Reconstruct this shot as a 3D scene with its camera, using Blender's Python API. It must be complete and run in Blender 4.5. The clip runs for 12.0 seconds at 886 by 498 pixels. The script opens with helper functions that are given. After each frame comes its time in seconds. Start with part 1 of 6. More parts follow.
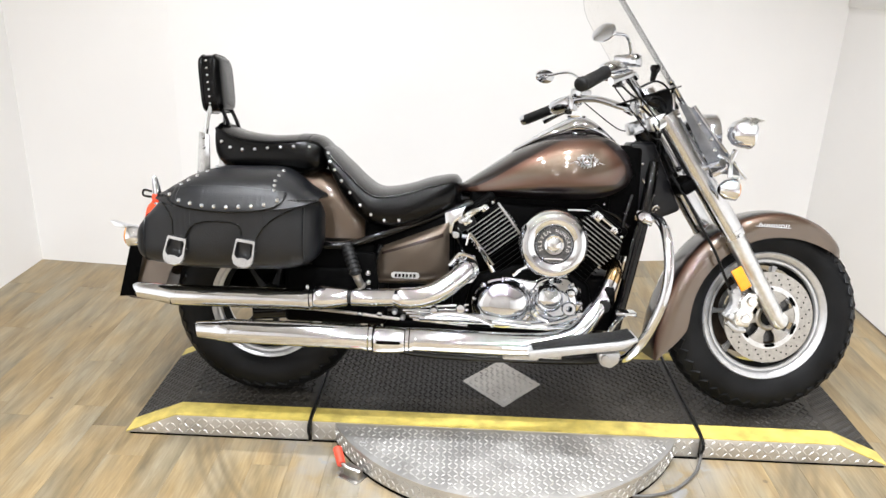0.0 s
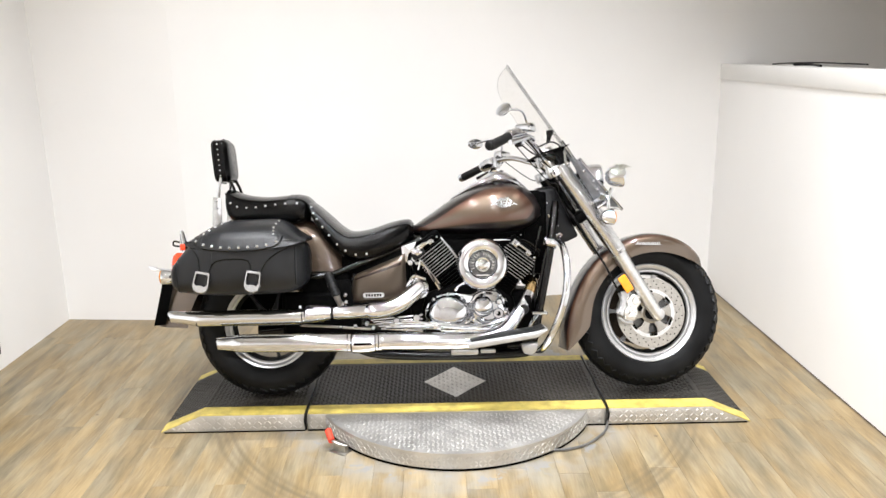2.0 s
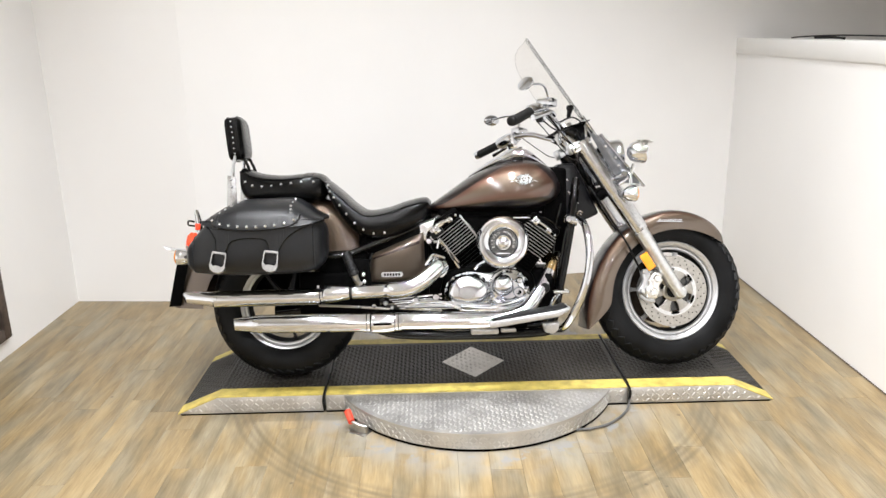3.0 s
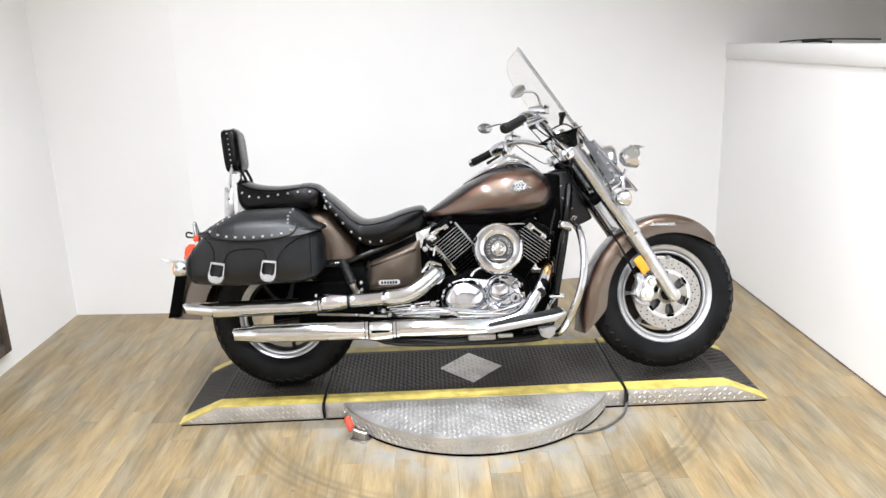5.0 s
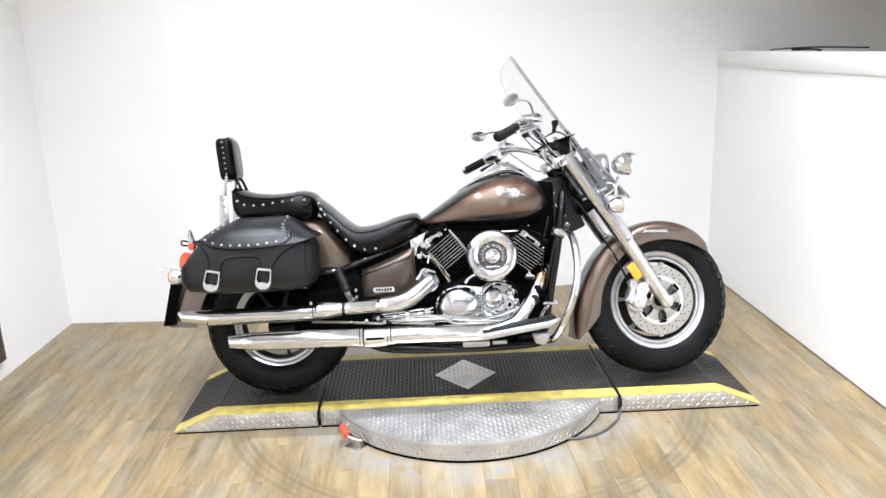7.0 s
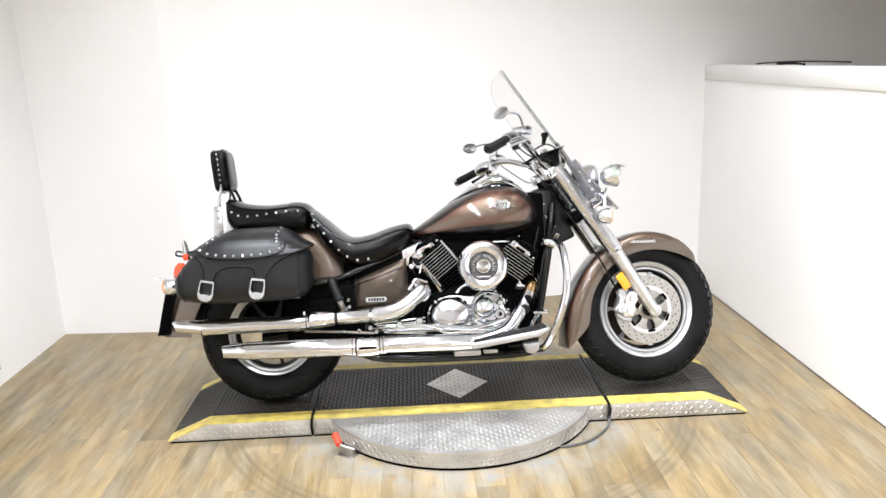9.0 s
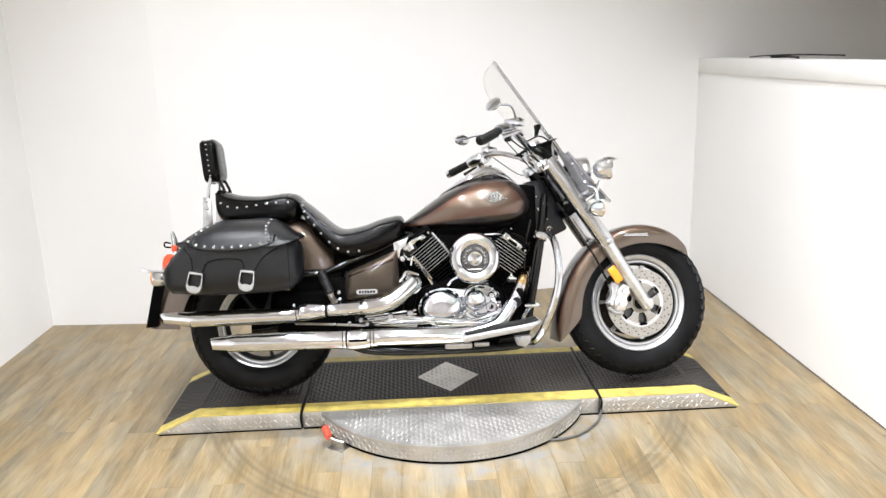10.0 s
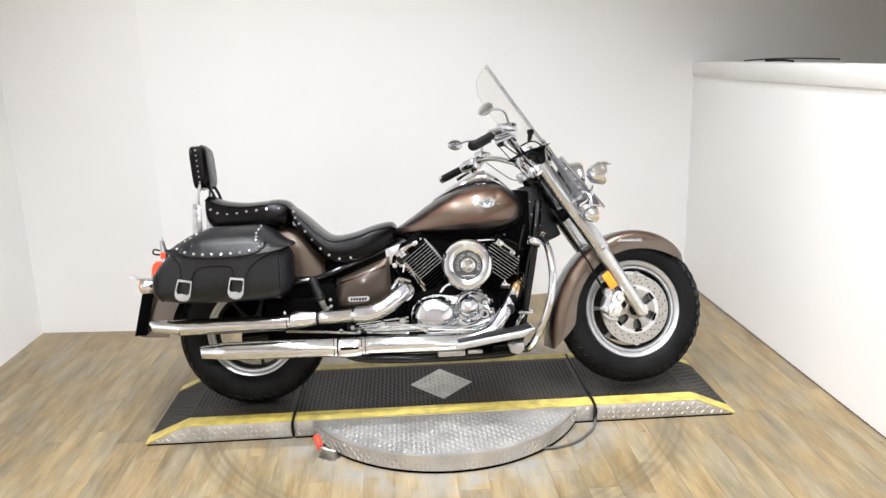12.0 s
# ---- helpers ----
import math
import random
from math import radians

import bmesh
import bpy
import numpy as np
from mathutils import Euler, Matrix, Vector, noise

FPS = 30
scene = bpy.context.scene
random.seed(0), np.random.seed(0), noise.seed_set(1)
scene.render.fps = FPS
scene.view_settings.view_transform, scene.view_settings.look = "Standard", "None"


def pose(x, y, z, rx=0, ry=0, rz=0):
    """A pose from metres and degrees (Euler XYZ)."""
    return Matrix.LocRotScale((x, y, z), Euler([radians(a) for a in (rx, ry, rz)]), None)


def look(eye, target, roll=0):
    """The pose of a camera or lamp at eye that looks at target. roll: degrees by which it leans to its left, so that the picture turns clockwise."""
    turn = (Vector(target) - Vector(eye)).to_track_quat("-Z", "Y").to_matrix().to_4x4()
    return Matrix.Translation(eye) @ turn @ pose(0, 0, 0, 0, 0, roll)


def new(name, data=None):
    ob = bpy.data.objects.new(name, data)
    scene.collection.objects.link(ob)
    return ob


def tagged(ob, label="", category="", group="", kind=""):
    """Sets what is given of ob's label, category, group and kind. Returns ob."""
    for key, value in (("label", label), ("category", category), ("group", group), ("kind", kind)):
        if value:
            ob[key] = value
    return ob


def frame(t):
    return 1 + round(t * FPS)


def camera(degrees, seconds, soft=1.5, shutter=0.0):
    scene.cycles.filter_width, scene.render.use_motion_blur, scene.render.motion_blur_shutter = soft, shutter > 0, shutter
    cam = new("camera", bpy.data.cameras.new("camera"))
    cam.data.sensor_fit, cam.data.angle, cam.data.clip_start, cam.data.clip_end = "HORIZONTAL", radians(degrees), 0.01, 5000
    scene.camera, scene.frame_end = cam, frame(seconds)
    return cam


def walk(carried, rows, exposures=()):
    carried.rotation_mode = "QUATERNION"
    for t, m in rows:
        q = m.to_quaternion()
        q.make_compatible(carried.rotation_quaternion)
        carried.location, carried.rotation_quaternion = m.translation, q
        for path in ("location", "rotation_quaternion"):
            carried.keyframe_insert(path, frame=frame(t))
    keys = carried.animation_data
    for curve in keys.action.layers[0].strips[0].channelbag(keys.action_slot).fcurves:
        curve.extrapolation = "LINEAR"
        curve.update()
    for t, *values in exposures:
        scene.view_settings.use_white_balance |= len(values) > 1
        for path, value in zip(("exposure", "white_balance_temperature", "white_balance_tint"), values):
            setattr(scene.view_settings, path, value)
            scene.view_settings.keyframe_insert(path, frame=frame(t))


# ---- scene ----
cam = camera(60.3, 12.0)
PATH = [
    (0, (-0.175, -2.323, 1.425), (-0.21, -0.449, 0.728), 2.0),
    (0.2, (-0.15, -2.463, 1.463), (-0.186, -0.557, 0.859), 2.1),
    (0.4, (-0.174, -2.607, 1.465), (-0.196, -0.686, 0.908), 2.6),
    (0.5, (-0.187, -2.686, 1.45), (-0.185, -0.757, 0.922), 2.2),
    (0.7, (-0.198, -2.82, 1.464), (-0.165, -0.898, 0.911), 0.6),
    (0.9, (-0.201, -2.922, 1.482), (-0.148, -0.997, 0.942), -0.5),
    (1, (-0.183, -2.969, 1.482), (-0.182, -1.048, 0.924), -1.7),
    (1.2, (-0.13, -3.042, 1.487), (-0.164, -1.115, 0.951), -1.7),
    (1.4, (-0.071, -3.081, 1.483), (-0.107, -1.16, 0.928), 0.5),
    (1.5, (-0.068, -3.108, 1.487), (-0.107, -1.181, 0.955), 1.1),
    (1.7, (-0.049, -3.12, 1.481), (-0.104, -1.186, 0.978), -0.5),
    (2, (-0.079, -3.106, 1.485), (-0.057, -1.171, 0.983), -0.8),
    (2.5, (-0.141, -3.065, 1.477), (-0.144, -1.137, 0.947), -1.2),
    (3, (-0.161, -3.059, 1.464), (-0.136, -1.136, 0.913), -1.1),
    (5, (-0.162, -3.091, 1.468), (-0.126, -1.163, 0.938), -2.0),
    (5.5, (-0.156, -3.094, 1.47), (-0.113, -1.166, 0.937), -2.2),
    (6, (-0.155, -3.102, 1.469), (-0.115, -1.174, 0.938), -1.9),
    (6.5, (-0.157, -3.103, 1.471), (-0.115, -1.173, 0.95), -2.0),
    (8.5, (-0.16, -3.142, 1.482), (-0.085, -1.205, 0.988), -2.1),
    (9, (-0.154, -3.152, 1.48), (-0.085, -1.213, 0.996), -2.0),
    (9.5, (-0.154, -3.142, 1.48), (-0.077, -1.205, 0.987), -1.4),
    (10, (-0.149, -3.131, 1.474), (-0.061, -1.197, 0.97), -1.6),
    (10.5, (-0.138, -3.121, 1.475), (-0.061, -1.187, 0.972), -2.0),
    (11, (-0.141, -3.117, 1.475), (-0.062, -1.181, 0.981), -2.1),
    (11.5, (-0.137, -3.104, 1.479), (-0.053, -1.168, 0.986), -2.1),
    (12, (-0.132, -3.097, 1.476), (-0.034, -1.162, 0.981), -1.7),
]
# the camera closes and opens its exposure slowly and drifts in white balance
STOPS = [
    (0.0, -0.20, 6600, 10), (0.5, -0.15, 6640, 10), (1.0, -0.11, 6640, 10), (1.5, -0.18, 6640, 10), (2.0, -0.21, 6680, 10), (2.5, -0.28, 6690, 10), (3.0, -0.33, 6690, 10),
    (5.0, -0.26, 6380, 10), (5.5, -0.22, 6320, 10), (6.5, -0.15, 6210, 10), (8.5, -0.12, 6400, 10), (9.5, -0.17, 6500, 10), (10.5, -0.25, 6530, 10), (11.0, -0.31, 6530, 10), (12.0, -0.37, 6540, 10),
]
walk(cam, [(t, look(eye, target, roll)) for t, eye, target, roll in PATH], STOPS)

# ---- world and light ----
world = bpy.data.worlds.new("room_world")
scene.world = world
world.use_nodes = True
world.node_tree.nodes["Background"].inputs[0].default_value = (0.9, 0.95, 1.0, 1)
world.node_tree.nodes["Background"].inputs[1].default_value = 0.05


def ceiling_lamp(x, y, z, sx, sy, watts, colour=(0.924, 0.957, 1.018), spread=134):
    data = bpy.data.lights.new("ceiling_lamp", "AREA")
    data.shape, data.size, data.size_y, data.energy, data.color = "RECTANGLE", sx, sy, watts, colour
    data.spread = radians(spread)
    ob = new("ceiling_lamp", data)
    ob.matrix_world = pose(x, y, z)
    return ob


LAMP_Z = 3.33
for lx in (-1.05, 0.0, 1.05):
    for ly in (-0.45, -1.5, -2.7, -4.1):
        ceiling_lamp(lx, ly, LAMP_Z, 0.14, 0.06, 30.0, spread=130)
for ly in (-5.8, -7.6, -9.4, -11.2):
    for lx in (-1.2, 0.8, 2.9):
        ceiling_lamp(lx, ly, LAMP_Z, 0.16, 0.08, 44 if lx < 2 else 22, spread=160)
ceiling_lamp(3.0, -2.2, LAMP_Z, 0.45, 0.09, 6)


# ---- materials ----
def material(name, base, rough=0.5, metal=0.0, coat=0.0, noise_scale=0.0, vary=0.15, bump=0.0, bump_scale=60.0, rough_vary=0.0, spec=0.5):
    m = bpy.data.materials.new(name)
    m.use_nodes = True
    nt = m.node_tree
    b = nt.nodes["Principled BSDF"]
    b.inputs["Base Color"].default_value = (*base, 1)
    b.inputs["Roughness"].default_value = rough
    b.inputs["Metallic"].default_value = metal
    b.inputs["Coat Weight"].default_value = coat
    b.inputs["Specular IOR Level"].default_value = spec
    b.inputs["Coat Roughness"].default_value = 0.04
    tc = nt.nodes.new("ShaderNodeTexCoord")
    if noise_scale:
        n = nt.nodes.new("ShaderNodeTexNoise")
        n.inputs["Scale"].default_value = noise_scale
        n.inputs["Detail"].default_value = 6
        nt.links.new(tc.outputs["Object"], n.inputs["Vector"])
        r = nt.nodes.new("ShaderNodeValToRGB")
        r.color_ramp.elements[0].position, r.color_ramp.elements[1].position = 0.3, 0.7
        r.color_ramp.elements[0].color = (*[c * (1 - vary) for c in base], 1)
        r.color_ramp.elements[1].color = (*[min(1, c * (1 + vary)) for c in base], 1)
        nt.links.new(n.outputs["Fac"], r.inputs["Fac"])
        nt.links.new(r.outputs["Color"], b.inputs["Base Color"])
        if rough_vary:
            mr = nt.nodes.new("ShaderNodeMapRange")
            mr.inputs["To Min"].default_value, mr.inputs["To Max"].default_value = max(0.02, rough - rough_vary), rough + rough_vary
            nt.links.new(n.outputs["Fac"], mr.inputs["Value"])
            nt.links.new(mr.outputs["Result"], b.inputs["Roughness"])
    if bump:
        n2 = nt.nodes.new("ShaderNodeTexNoise")
        n2.inputs["Scale"].default_value = bump_scale
        n2.inputs["Detail"].default_value = 4
        nt.links.new(tc.outputs["Object"], n2.inputs["Vector"])
        bp = nt.nodes.new("ShaderNodeBump")
        bp.inputs["Strength"].default_value = bump
        bp.inputs["Distance"].default_value = 0.002
        nt.links.new(n2.outputs["Fac"], bp.inputs["Height"])
        nt.links.new(bp.outputs["Normal"], b.inputs["Normal"])
    return m


WALL = material("painted_wall", (0.84, 0.83, 0.815), 0.6, noise_scale=1.3, vary=0.02, bump=0.08, bump_scale=180)
TRIM = material("painted_trim", (0.80, 0.79, 0.77), 0.45, noise_scale=3, vary=0.03)
CEIL = material("ceiling_paint", (0.80, 0.795, 0.79), 0.8, noise_scale=2, vary=0.03)
PALEWALL = material("pale_grey_painted_wall", (0.62, 0.585, 0.55), 0.6, noise_scale=1.3, vary=0.05)
DARKWALL = material("unseen_dark_wall", (0.25, 0.25, 0.26), 0.6, noise_scale=1.3, vary=0.08)
CHROME = material("chrome", (0.72, 0.745, 0.79), 0.06, 1.0, noise_scale=25, vary=0.05, rough_vary=0.03)
ALLOY = material("brushed_alloy", (0.70, 0.71, 0.72), 0.33, 1.0, noise_scale=60, vary=0.1, rough_vary=0.08)
WHEELALLOY = material("silver_wheel_lacquer", (0.52, 0.525, 0.535), 0.30, 0.75, noise_scale=50, vary=0.08, rough_vary=0.06)
SLATE = material("slate_plastic", (0.0035, 0.0037, 0.0048), 0.28, spec=0.30, noise_scale=40, vary=0.3)
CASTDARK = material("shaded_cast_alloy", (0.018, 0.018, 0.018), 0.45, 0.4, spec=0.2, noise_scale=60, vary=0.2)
STEEL = material("disc_steel", (0.43, 0.415, 0.39), 0.36, 1.0, noise_scale=80, vary=0.15, rough_vary=0.1)
BLACK = material("black_enamel", (0.0012, 0.0012, 0.0013), 0.10, spec=0.30, noise_scale=30, vary=0.4)
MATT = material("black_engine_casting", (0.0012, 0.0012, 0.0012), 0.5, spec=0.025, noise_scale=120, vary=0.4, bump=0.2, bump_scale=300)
RUBBER = material("tyre_rubber", (0.0050, 0.0052, 0.0056), 0.46, spec=0.14, noise_scale=9, vary=0.6, bump=0.25, bump_scale=200)
GRIPS = material("grip_rubber", (0.008, 0.008, 0.008), 0.5, spec=0.2, noise_scale=90, vary=0.3, bump=0.3, bump_scale=400)
LEATHER = material("black_leather", (0.0042, 0.0048, 0.0060), 0.35, spec=0.42, noise_scale=14, vary=0.4, bump=0.35, bump_scale=220, rough_vary=0.1)
VINYL = material("black_seat_vinyl", (0.001, 0.001, 0.001), 0.20, spec=0.20, noise_scale=10, vary=0.3, bump=0.18, bump_scale=260, rough_vary=0.06)
BRONZE = material("bronze_metallic_paint", (0.135, 0.103, 0.076), 0.36, 0.7, coat=1.0, noise_scale=900, vary=0.12)
AMBER = material("amber_plastic", (0.85, 0.30, 0.02), 0.2, noise_scale=30, vary=0.1)
RED = material("red_plastic", (0.75, 0.06, 0.02), 0.2, noise_scale=30, vary=0.1)
REDHANDLE = material("red_painted_handle", (0.65, 0.06, 0.03), 0.4, noise_scale=40, vary=0.25)
TAPE = material("yellow_tape", (0.50, 0.395, 0.095), 0.5, noise_scale=22, vary=0.30, bump=0.2, bump_scale=150)
PLATE = material("diamond_plate", (0.57, 0.555, 0.53), 0.45, 0.9, noise_scale=9, vary=0.16, rough_vary=0.12)
PLATELUG = material("scuffed_plate_lug", (0.60, 0.59, 0.57), 0.46, 0.9, noise_scale=12, vary=0.3, rough_vary=0.15)
GRITTY = material("anti_slip_sheet", (0.015, 0.0132, 0.0108), 0.38, spec=0.34, noise_scale=3.2, vary=0.9, bump=0.4, bump_scale=250, rough_vary=0.24)
LUG = material("worn_tread_lug", (0.022, 0.0192, 0.0155), 0.36, spec=0.30, noise_scale=5, vary=0.9, rough_vary=0.12)
EDGE = material("acrylic_edge", (0.34, 0.34, 0.33), 0.2, noise_scale=20, vary=0.1)
HEATED = material("heat_tinted_chrome", (0.55, 0.38, 0.18), 0.15, 1.0, noise_scale=20, vary=0.3)
DARKWOOD = material("dark_wood_frame", (0.07, 0.05, 0.04), 0.5, noise_scale=18, vary=0.5)
MESH = material("grey_metal_mesh", (0.25, 0.25, 0.25), 0.5, 0.6, noise_scale=150, vary=0.5)
CABLE = material("cable_rubber", (0.004, 0.004, 0.004), 0.45, spec=0.15, noise_scale=50, vary=0.3)
BRIGHT = material("polished_alloy_edge", (0.84, 0.83, 0.81), 0.28, 1.0, noise_scale=40, vary=0.06, rough_vary=0.06)
FINEDGE = material("worn_fin_edge", (0.36, 0.355, 0.35), 0.42, 1.0, noise_scale=200, vary=0.3)
DISH = material("brushed_cover_face", (0.42, 0.42, 0.42), 0.30, 1.0, noise_scale=120, vary=0.15, rough_vary=0.08)
DARKDISH = material("dark_cover_ground", (0.10, 0.10, 0.10), 0.36, 0.9, noise_scale=120, vary=0.3)
SATIN = material("satin_chrome", (0.66, 0.67, 0.69), 0.17, 1.0, noise_scale=30, vary=0.06, rough_vary=0.05)
BUCKLE = material("nickel_buckle", (0.52, 0.525, 0.53), 0.24, 1.0, noise_scale=60, vary=0.15, rough_vary=0.08)
# far brake disc: the wheel's shade is put into a darker colour
SHADEDISC = material("shade_dark_disc", (0.055, 0.040, 0.030), 0.45, 0.7, noise_scale=30, vary=0.4)
APRON = material("grey_deflector_vinyl", (0.22, 0.22, 0.23), 0.4, noise_scale=30, vary=0.2, bump=0.1, bump_scale=200)
GREYLEAD = material("grey_cable_sheath", (0.09, 0.088, 0.085), 0.45, noise_scale=50, vary=0.25)
PALE = material("pale_lettering", (0.75, 0.74, 0.72), 0.3, 0.5, noise_scale=50, vary=0.05)

GLASS = bpy.data.materials.new("clear_acrylic")
GLASS.use_nodes = True
_nt = GLASS.node_tree
_nt.nodes.remove(_nt.nodes["Principled BSDF"])
_tr, _gl = _nt.nodes.new("ShaderNodeBsdfTransparent"), _nt.nodes.new("ShaderNodeBsdfGlossy")
_mx = _nt.nodes.new("ShaderNodeMixShader")
_tr.inputs[0].default_value = (0.965, 0.958, 0.945, 1)
_gl.inputs["Roughness"].default_value = 0.03
_fr = _nt.nodes.new("ShaderNodeFresnel")
_fr.inputs[0].default_value = 1.032
_nt.links.new(_fr.outputs[0], _mx.inputs[0])
_nt.links.new(_tr.outputs[0], _mx.inputs[1])
_nt.links.new(_gl.outputs[0], _mx.inputs[2])
_nt.links.new(_mx.outputs[0], _nt.nodes["Material Output"].inputs[0])


def floor_material():
    """Oak-look vinyl plank: tone by plank, long streaks along it, ring-shaped scuffs round the turntable."""
    m = bpy.data.materials.new("vinyl_plank")
    m.use_nodes = True
    nt = m.node_tree
    b = nt.nodes["Principled BSDF"]
    info = nt.nodes.new("ShaderNodeObjectInfo")
    geo = nt.nodes.new("ShaderNodeNewGeometry")
    add = nt.nodes.new("ShaderNodeMath")
    nt.links.new(info.outputs["Random"], add.inputs[0])
    nt.links.new(geo.outputs["Random Per Island"], add.inputs[1])
    off = nt.nodes.new("ShaderNodeVectorMath")
    off.operation = "MULTIPLY_ADD"
    nt.links.new(add.outputs[0], off.inputs[0])
    off.inputs[1].default_value = (13, 29, 7)
    nt.links.new(geo.outputs["Position"], off.inputs[2])

    def streak(scale, stretch, detail):
        mp = nt.nodes.new("ShaderNodeMapping")
        mp.inputs["Scale"].default_value = (scale, scale * stretch, scale)
        nt.links.new(off.outputs[0], mp.inputs["Vector"])
        n = nt.nodes.new("ShaderNodeTexNoise")
        n.inputs["Scale"].default_value = 1
        n.inputs["Detail"].default_value = detail
        n.inputs["Distortion"].default_value = 0.15
        nt.links.new(mp.outputs[0], n.inputs["Vector"])
        return n

    big, fine = streak(20, 0.17, 8), streak(150, 0.08, 7)
    r = nt.nodes.new("ShaderNodeValToRGB")
    e = r.color_ramp.elements
    e[0].position, e[0].color = 0.16, (0.105, 0.082, 0.047, 1)
    e[1].position, e[1].color = 0.84, (0.308, 0.256, 0.167, 1)
    mid = r.color_ramp.elements.new(0.5)
    mid.color = (0.208, 0.163, 0.096, 1)
    s = nt.nodes.new("ShaderNodeMath")
    s.operation = "MULTIPLY_ADD"
    nt.links.new(info.outputs["Random"], s.inputs[0])
    s.inputs[1].default_value = 0.17
    s2 = nt.nodes.new("ShaderNodeMath")
    s2.operation = "MULTIPLY_ADD"
    nt.links.new(fine.outputs["Fac"], s2.inputs[0])
    s2.inputs[1].default_value = 0.50
    s2.inputs[2].default_value = -0.32
    nt.links.new(s2.outputs[0], s.inputs[2])
    s3 = nt.nodes.new("ShaderNodeMath")
    nt.links.new(s.outputs[0], s3.inputs[0])
    nt.links.new(big.outputs["Fac"], s3.inputs[1])
    nt.links.new(s3.outputs[0], r.inputs["Fac"])
    # yellow and grey patches within the planks, with a few knots
    hue = streak(10, 0.30, 5)
    hr = nt.nodes.new("ShaderNodeValToRGB")
    hr.color_ramp.elements[0].position, hr.color_ramp.elements[0].color = 0.36, (0.94, 0.985, 1.05, 1)
    hr.color_ramp.elements[1].position, hr.color_ramp.elements[1].color = 0.62, (1.12, 1.015, 0.83, 1)
    nt.links.new(hue.outputs["Fac"], hr.inputs["Fac"])
    tone = nt.nodes.new("ShaderNodeMix")
    tone.data_type = "RGBA"
    tone.blend_type = "MULTIPLY"
    tone.inputs[0].default_value = 1.0
    nt.links.new(r.outputs["Color"], tone.inputs[6])
    nt.links.new(hr.outputs["Color"], tone.inputs[7])
    # worn grey rings left by the turntable's rollers
    sub = nt.nodes.new("ShaderNodeVectorMath")
    sub.operation = "SUBTRACT"
    sub.inputs[1].default_value = (0.0, 0.03, 0.0)
    nt.links.new(geo.outputs["Position"], sub.inputs[0])
    ln = nt.nodes.new("ShaderNodeVectorMath")
    ln.operation = "LENGTH"
    nt.links.new(sub.outputs[0], ln.inputs[0])
    span = nt.nodes.new("ShaderNodeMath")
    span.operation = "MULTIPLY"
    span.inputs[1].default_value = 0.8
    nt.links.new(ln.outputs["Value"], span.inputs[0])
    ring = nt.nodes.new("ShaderNodeValToRGB")
    ring.color_ramp.interpolation = "EASE"
    q = ring.color_ramp.elements
    q[0].position, q[0].color = 0.560, (1, 1, 1, 1)
    q[1].position, q[1].color = 0.700, (0, 0, 0, 1)
    nt.links.new(span.outputs[0], ring.inputs["Fac"])
    blot = nt.nodes.new("ShaderNodeTexNoise")
    blot.inputs["Scale"].default_value = 9
    blot.inputs["Detail"].default_value = 8
    nt.links.new(geo.outputs["Position"], blot.inputs["Vector"])
    mul = nt.nodes.new("ShaderNodeMath")
    mul.operation = "MULTIPLY"
    patchy = nt.nodes.new("ShaderNodeMapRange")
    patchy.inputs["From Min"].default_value, patchy.inputs["From Max"].default_value = 0.43, 0.56
    patchy.inputs["To Min"].default_value, patchy.inputs["To Max"].default_value = 0.12, 0.62
    nt.links.new(blot.outputs["Fac"], patchy.inputs["Value"])
    nt.links.new(ring.outputs["Color"], mul.inputs[0])
    nt.links.new(patchy.outputs["Result"], mul.inputs[1])
    mix = nt.nodes.new("ShaderNodeMix")
    mix.data_type = "RGBA"
    nt.links.new(mul.outputs[0], mix.inputs[0])
    nt.links.new(tone.outputs[2], mix.inputs[6])
    mix.inputs[7].default_value = (0.245, 0.233, 0.207, 1)
    trail = nt.nodes.new("ShaderNodeValToRGB")
    g = trail.color_ramp.elements
    g[0].position, g[0].color = 0.73, (0, 0, 0, 1)
    g[1].position, g[1].color = 0.86, (0, 0, 0, 1)
    for p, v in ((0.748, 0.7), (0.758, 0.15), (0.772, 1.3), (0.782, 0.25), (0.794, 0.9), (0.804, 0.2), (0.818, 1.2), (0.830, 0.15), (0.842, 0.4)):
        el = g.new(p)
        el.color = (v, v, v, 1)
    nt.links.new(span.outputs[0], trail.inputs["Fac"])
    mul2 = nt.nodes.new("ShaderNodeMath")
    mul2.operation = "MULTIPLY"
    nt.links.new(trail.outputs["Color"], mul2.inputs[0])
    nt.links.new(blot.outputs["Fac"], mul2.inputs[1])
    mix3 = nt.nodes.new("ShaderNodeMix")
    mix3.data_type = "RGBA"
    nt.links.new(mul2.outputs[0], mix3.inputs[0])
    nt.links.new(mix.outputs[2], mix3.inputs[6])
    mix3.inputs[7].default_value = (0.105, 0.082, 0.05, 1)
    # flakes of pale paint round the disc
    band = nt.nodes.new("ShaderNodeValToRGB")
    h = band.color_ramp.elements
    h[0].position, h[0].color = 0.50, (0, 0, 0, 1)
    h[1].position, h[1].color = 0.64, (0, 0, 0, 1)
    for p, v in ((0.535, 0.6), (0.565, 1.0), (0.585, 0.5)):
        el = h.new(p)
        el.color = (v, v, v, 1)
    nt.links.new(span.outputs[0], band.inputs["Fac"])
    chip = nt.nodes.new("ShaderNodeTexNoise")
    chip.inputs["Scale"].default_value = 11
    chip.inputs["Detail"].default_value = 10
    chip.inputs["Roughness"].default_value = 0.62
    nt.links.new(geo.outputs["Position"], chip.inputs["Vector"])
